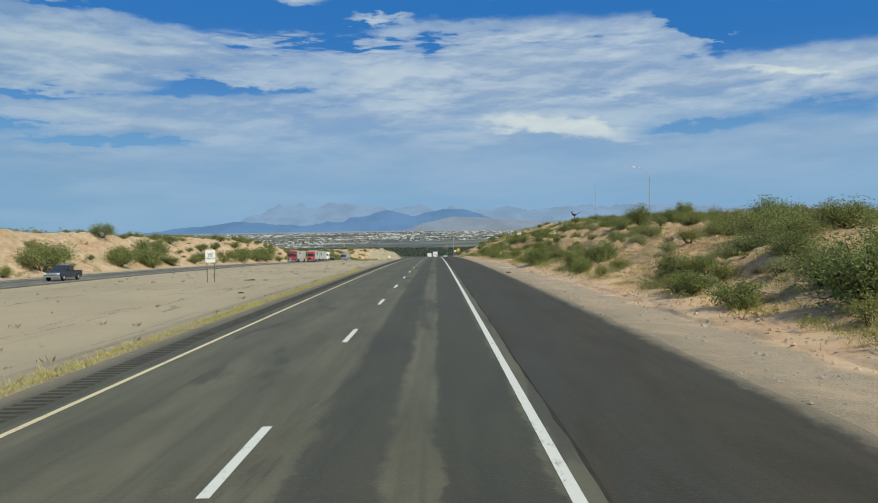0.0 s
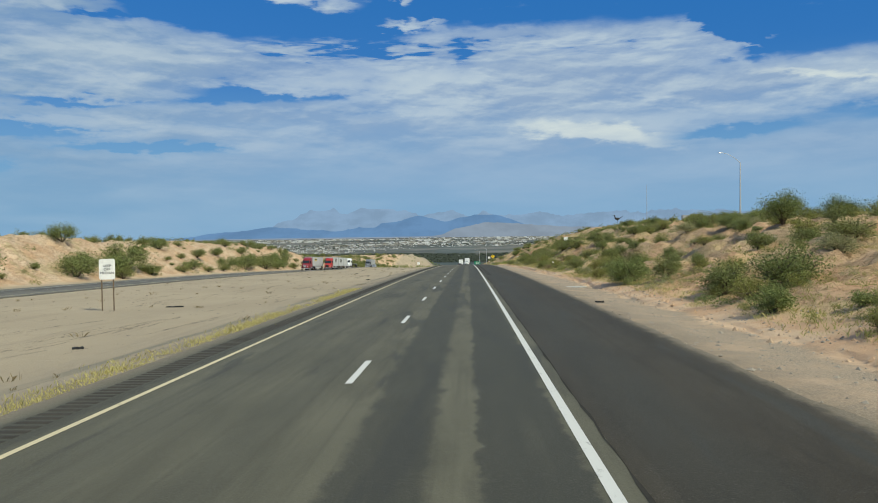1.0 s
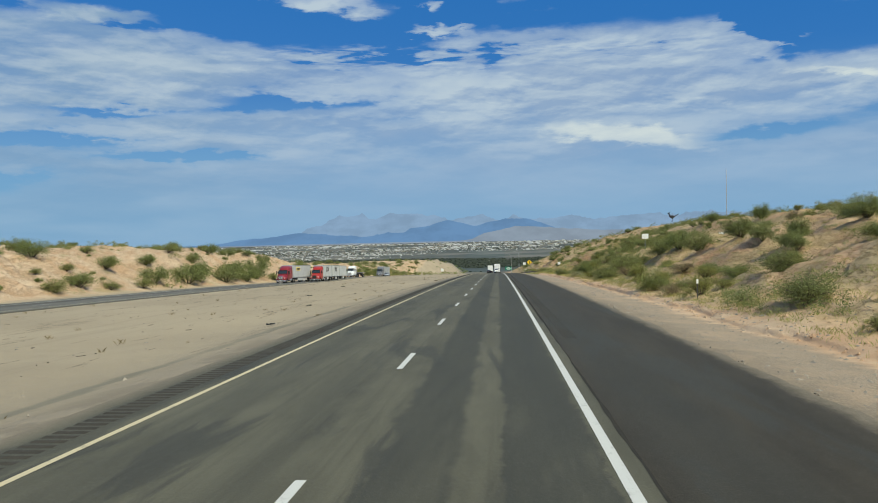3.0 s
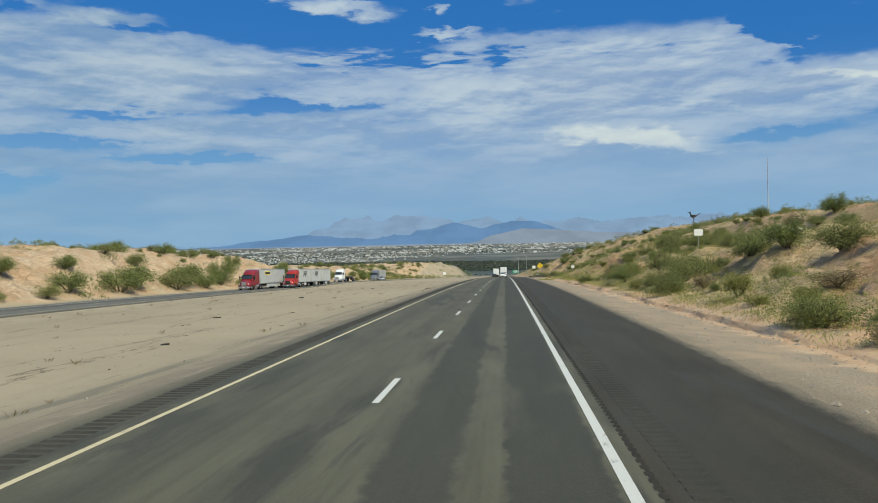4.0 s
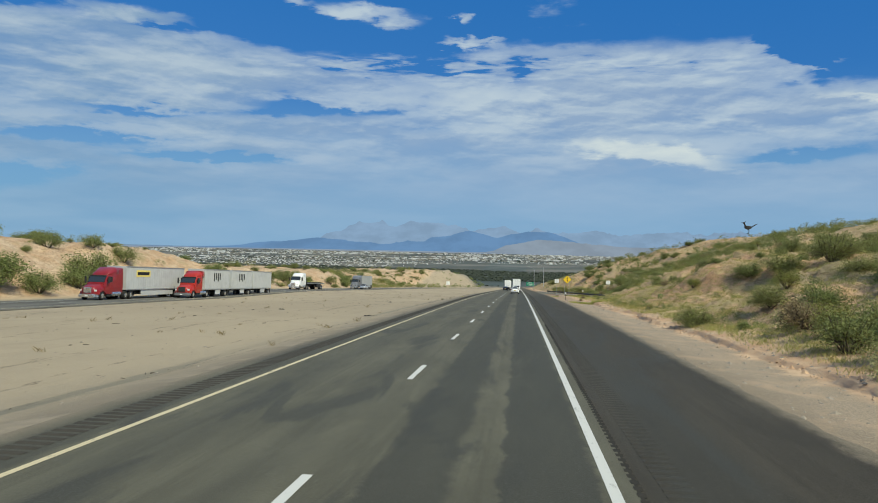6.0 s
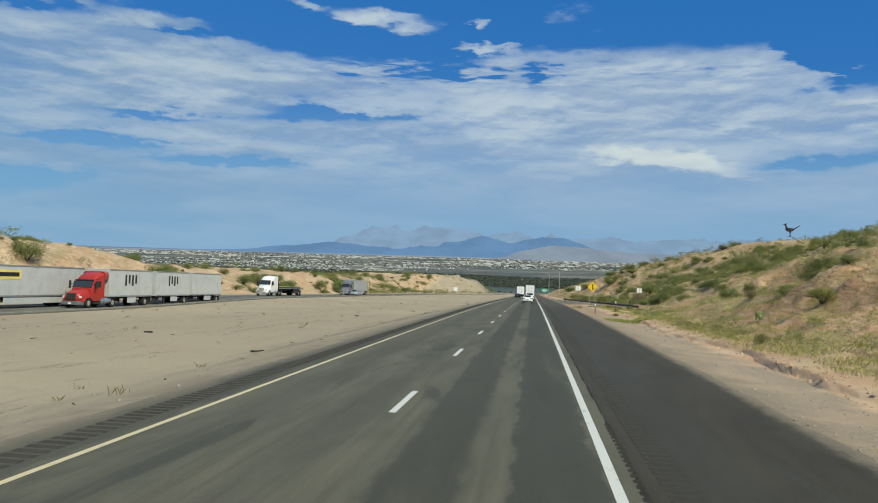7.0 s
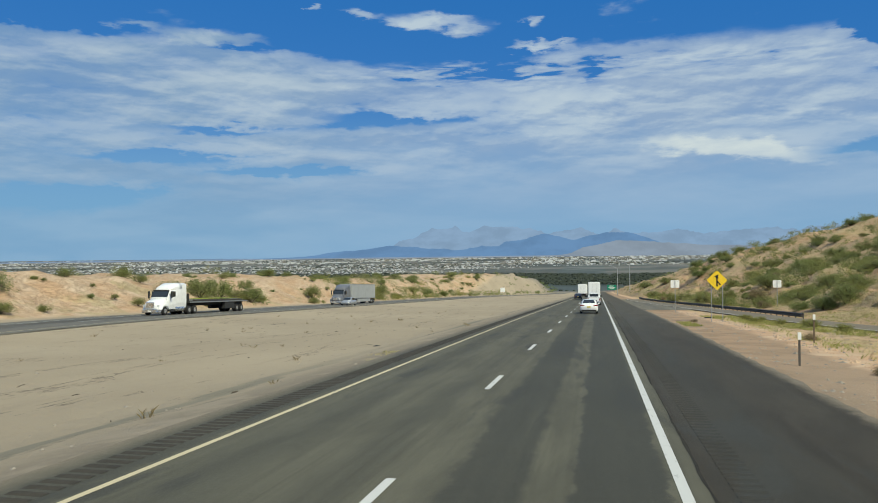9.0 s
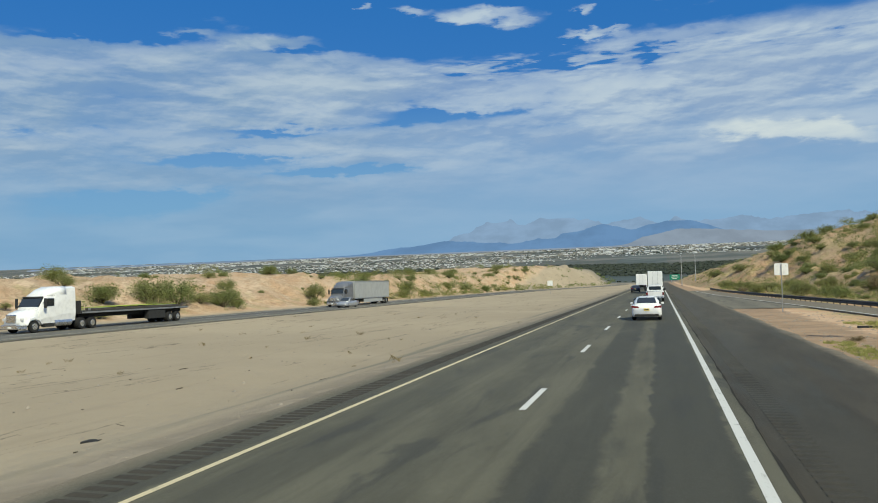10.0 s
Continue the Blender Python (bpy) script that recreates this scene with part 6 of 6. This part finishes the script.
def flatbed(name, label, m):
    ob = thing(name, label, "truck", m)
    tractor(ob, WHITE_PAINT, roof=3.7)
    deck = part("deck", box(-1.28, 1.28, -21.5, -6.3, 1.30, 1.52, 0.02), UNDER, ob, "black flat deck")
    part("headboard", box(-1.25, 1.25, -6.25, -6.1, 1.3, 2.45, 0.02), UNDER, ob)
    for s in (-1, 1):
        part("beam", box(s * 0.5 - 0.1, s * 0.5 + 0.1, -21.2, -6.6, 0.95, 1.3), UNDER, ob)
        part("side_rail", box(min(s * 1.28, s * 1.33), max(s * 1.28, s * 1.33), -21.5, -6.3, 1.34, 1.48), STEEL, ob)
        part("tool_box", box(min(s * 0.75, s * 1.25), max(s * 0.75, s * 1.25), -17.8, -15.2, 0.45, 1.28, 0.03), UNDER, ob)
        for y in (-18.6, -19.85):
            wheel(ob, s * 0.95, y, 0.5, 0.58)
    for i, (x, w) in enumerate(((-0.8, 0.5), (-0.1, 0.6), (0.65, 0.6))):
        part("load_bundle", box(x - w / 2, x + w / 2, -20.3 + i * 0.2, -8.2 - i * 0.5, 1.53, 1.72 + 0.04 * i, 0.02), RUST_STEEL if i != 1 else STEEL, ob, "bundle of flat steel")
    for y in np.arange(-19.5, -8.5, 1.5):
        part("strap", box(-1.3, 1.3, y - 0.04, y + 0.04, 1.76, 1.80), GREEN_TARP, ob, "yellow-green strap")
    part("sheet", box(-1.1, 1.1, -17.5, -10.5, 1.81, 1.84, 0.005), GREEN_TARP, ob, "yellow-green sheet on the load")
    return ob


sedan("sedan", "white sedan with a yellow licence plate on the highway", on_road(-1.98, 333.4 + 2.2), WHITE_PAINT)
pickup("pickup_truck", "white pickup truck with a chrome bumper on the highway", on_road(-1.69, 374.0 + 2.8), WHITE_PAINT)
semi("semi_truck", "white box semi-trailer truck beside the edge line", on_road(-1.9, 426.5 + 24), WHITE_PAINT, ((-6.3, 16.0, WHITE_BOX, ""),))
semi("semi_truck", "white box semi-trailer truck beside the yellow line", on_road(-5.75, 488.0 + 24), WHITE_PAINT, ((-6.3, 16.0, WHITE_BOX, ""),))
sedan("car", "dark car close to the yellow edge line", on_road(-5.9, 446.0), DARK_PAINT)
semi("semi_truck", "red semi-trailer truck with a silvery ribbed trailer", on_road(-50.4, 253.6, 180), RED_PAINT, ((-6.3, 16.1, SILVER_BOX, "yellow"),))
semi("semi_truck", "orange-red truck pulling three short silvery trailers", on_road(-46.7, 270.0, 180), ORANGE_RED, ((-4.7, 9.0, SILVER_BOX, "dark"), (-14.7, 8.9, SILVER_BOX, "dark"), (-24.3, 9.2, SILVER_BOX, "")), True)
flatbed("flatbed_truck", "white flatbed truck carrying strapped flat steel", on_road(-50.4, 333.0, 180))
semi("semi_truck", "grey semi-trailer truck with a dull grey trailer", on_road(-50.4, 394.0, 180), GREY_PAINT, ((-6.3, 16.1, GREY_BOX, ""),))
sedan("car", "silver car on the opposite carriageway", on_road(-46.6, 391.0, 180), SILVER_PAINT)
pickup("pickup_truck", "dark pickup truck on the opposite carriageway", on_road(-46.4, 91.0, 180), DARK_PAINT)


def parked_truck(x, y):
    z = float(ground_z(x, y))
    ob = thing("box_truck", "grey box truck with a dark blue cab parked on the hilltop", "truck", pose(x, y, z, 0, 0, -90))
    part("cargo_box", box(-1.2, 1.2, -6.4, 1.6, 0.9, 3.9, 0.04), GREY_BOX, ob)
    part("cab", loft([ring(1.7, 1.15, 0.6, 3.2, 0.2, 0.1), ring(3.0, 1.15, 0.6, 3.1, 0.2, 0.15), ring(3.7, 1.1, 0.6, 1.9, 0.15, 0.1), ring(4.6, 1.0, 0.6, 1.7, 0.15, 0.1)]), DARK_PAINT, ob)
    part("windscreen", loft([[(s * 0.95, 3.72, 1.95) for s in (-1, 1)] + [(s * 0.85, 3.06, 2.95) for s in (1, -1)], [(s * 0.95, 3.6, 1.9) for s in (-1, 1)] + [(s * 0.85, 2.96, 2.9) for s in (1, -1)]]), GLASS, ob)
    part("chassis", box(-0.5, 0.5, -6.3, 4.2, 0.5, 0.9), UNDER, ob)
    for s in (-1, 1):
        for yy in (-4.6, 3.6):
            wheel(ob, s * 0.95, yy, 0.48, 0.4)
    return ob


parked_truck(112.8, 413.9)
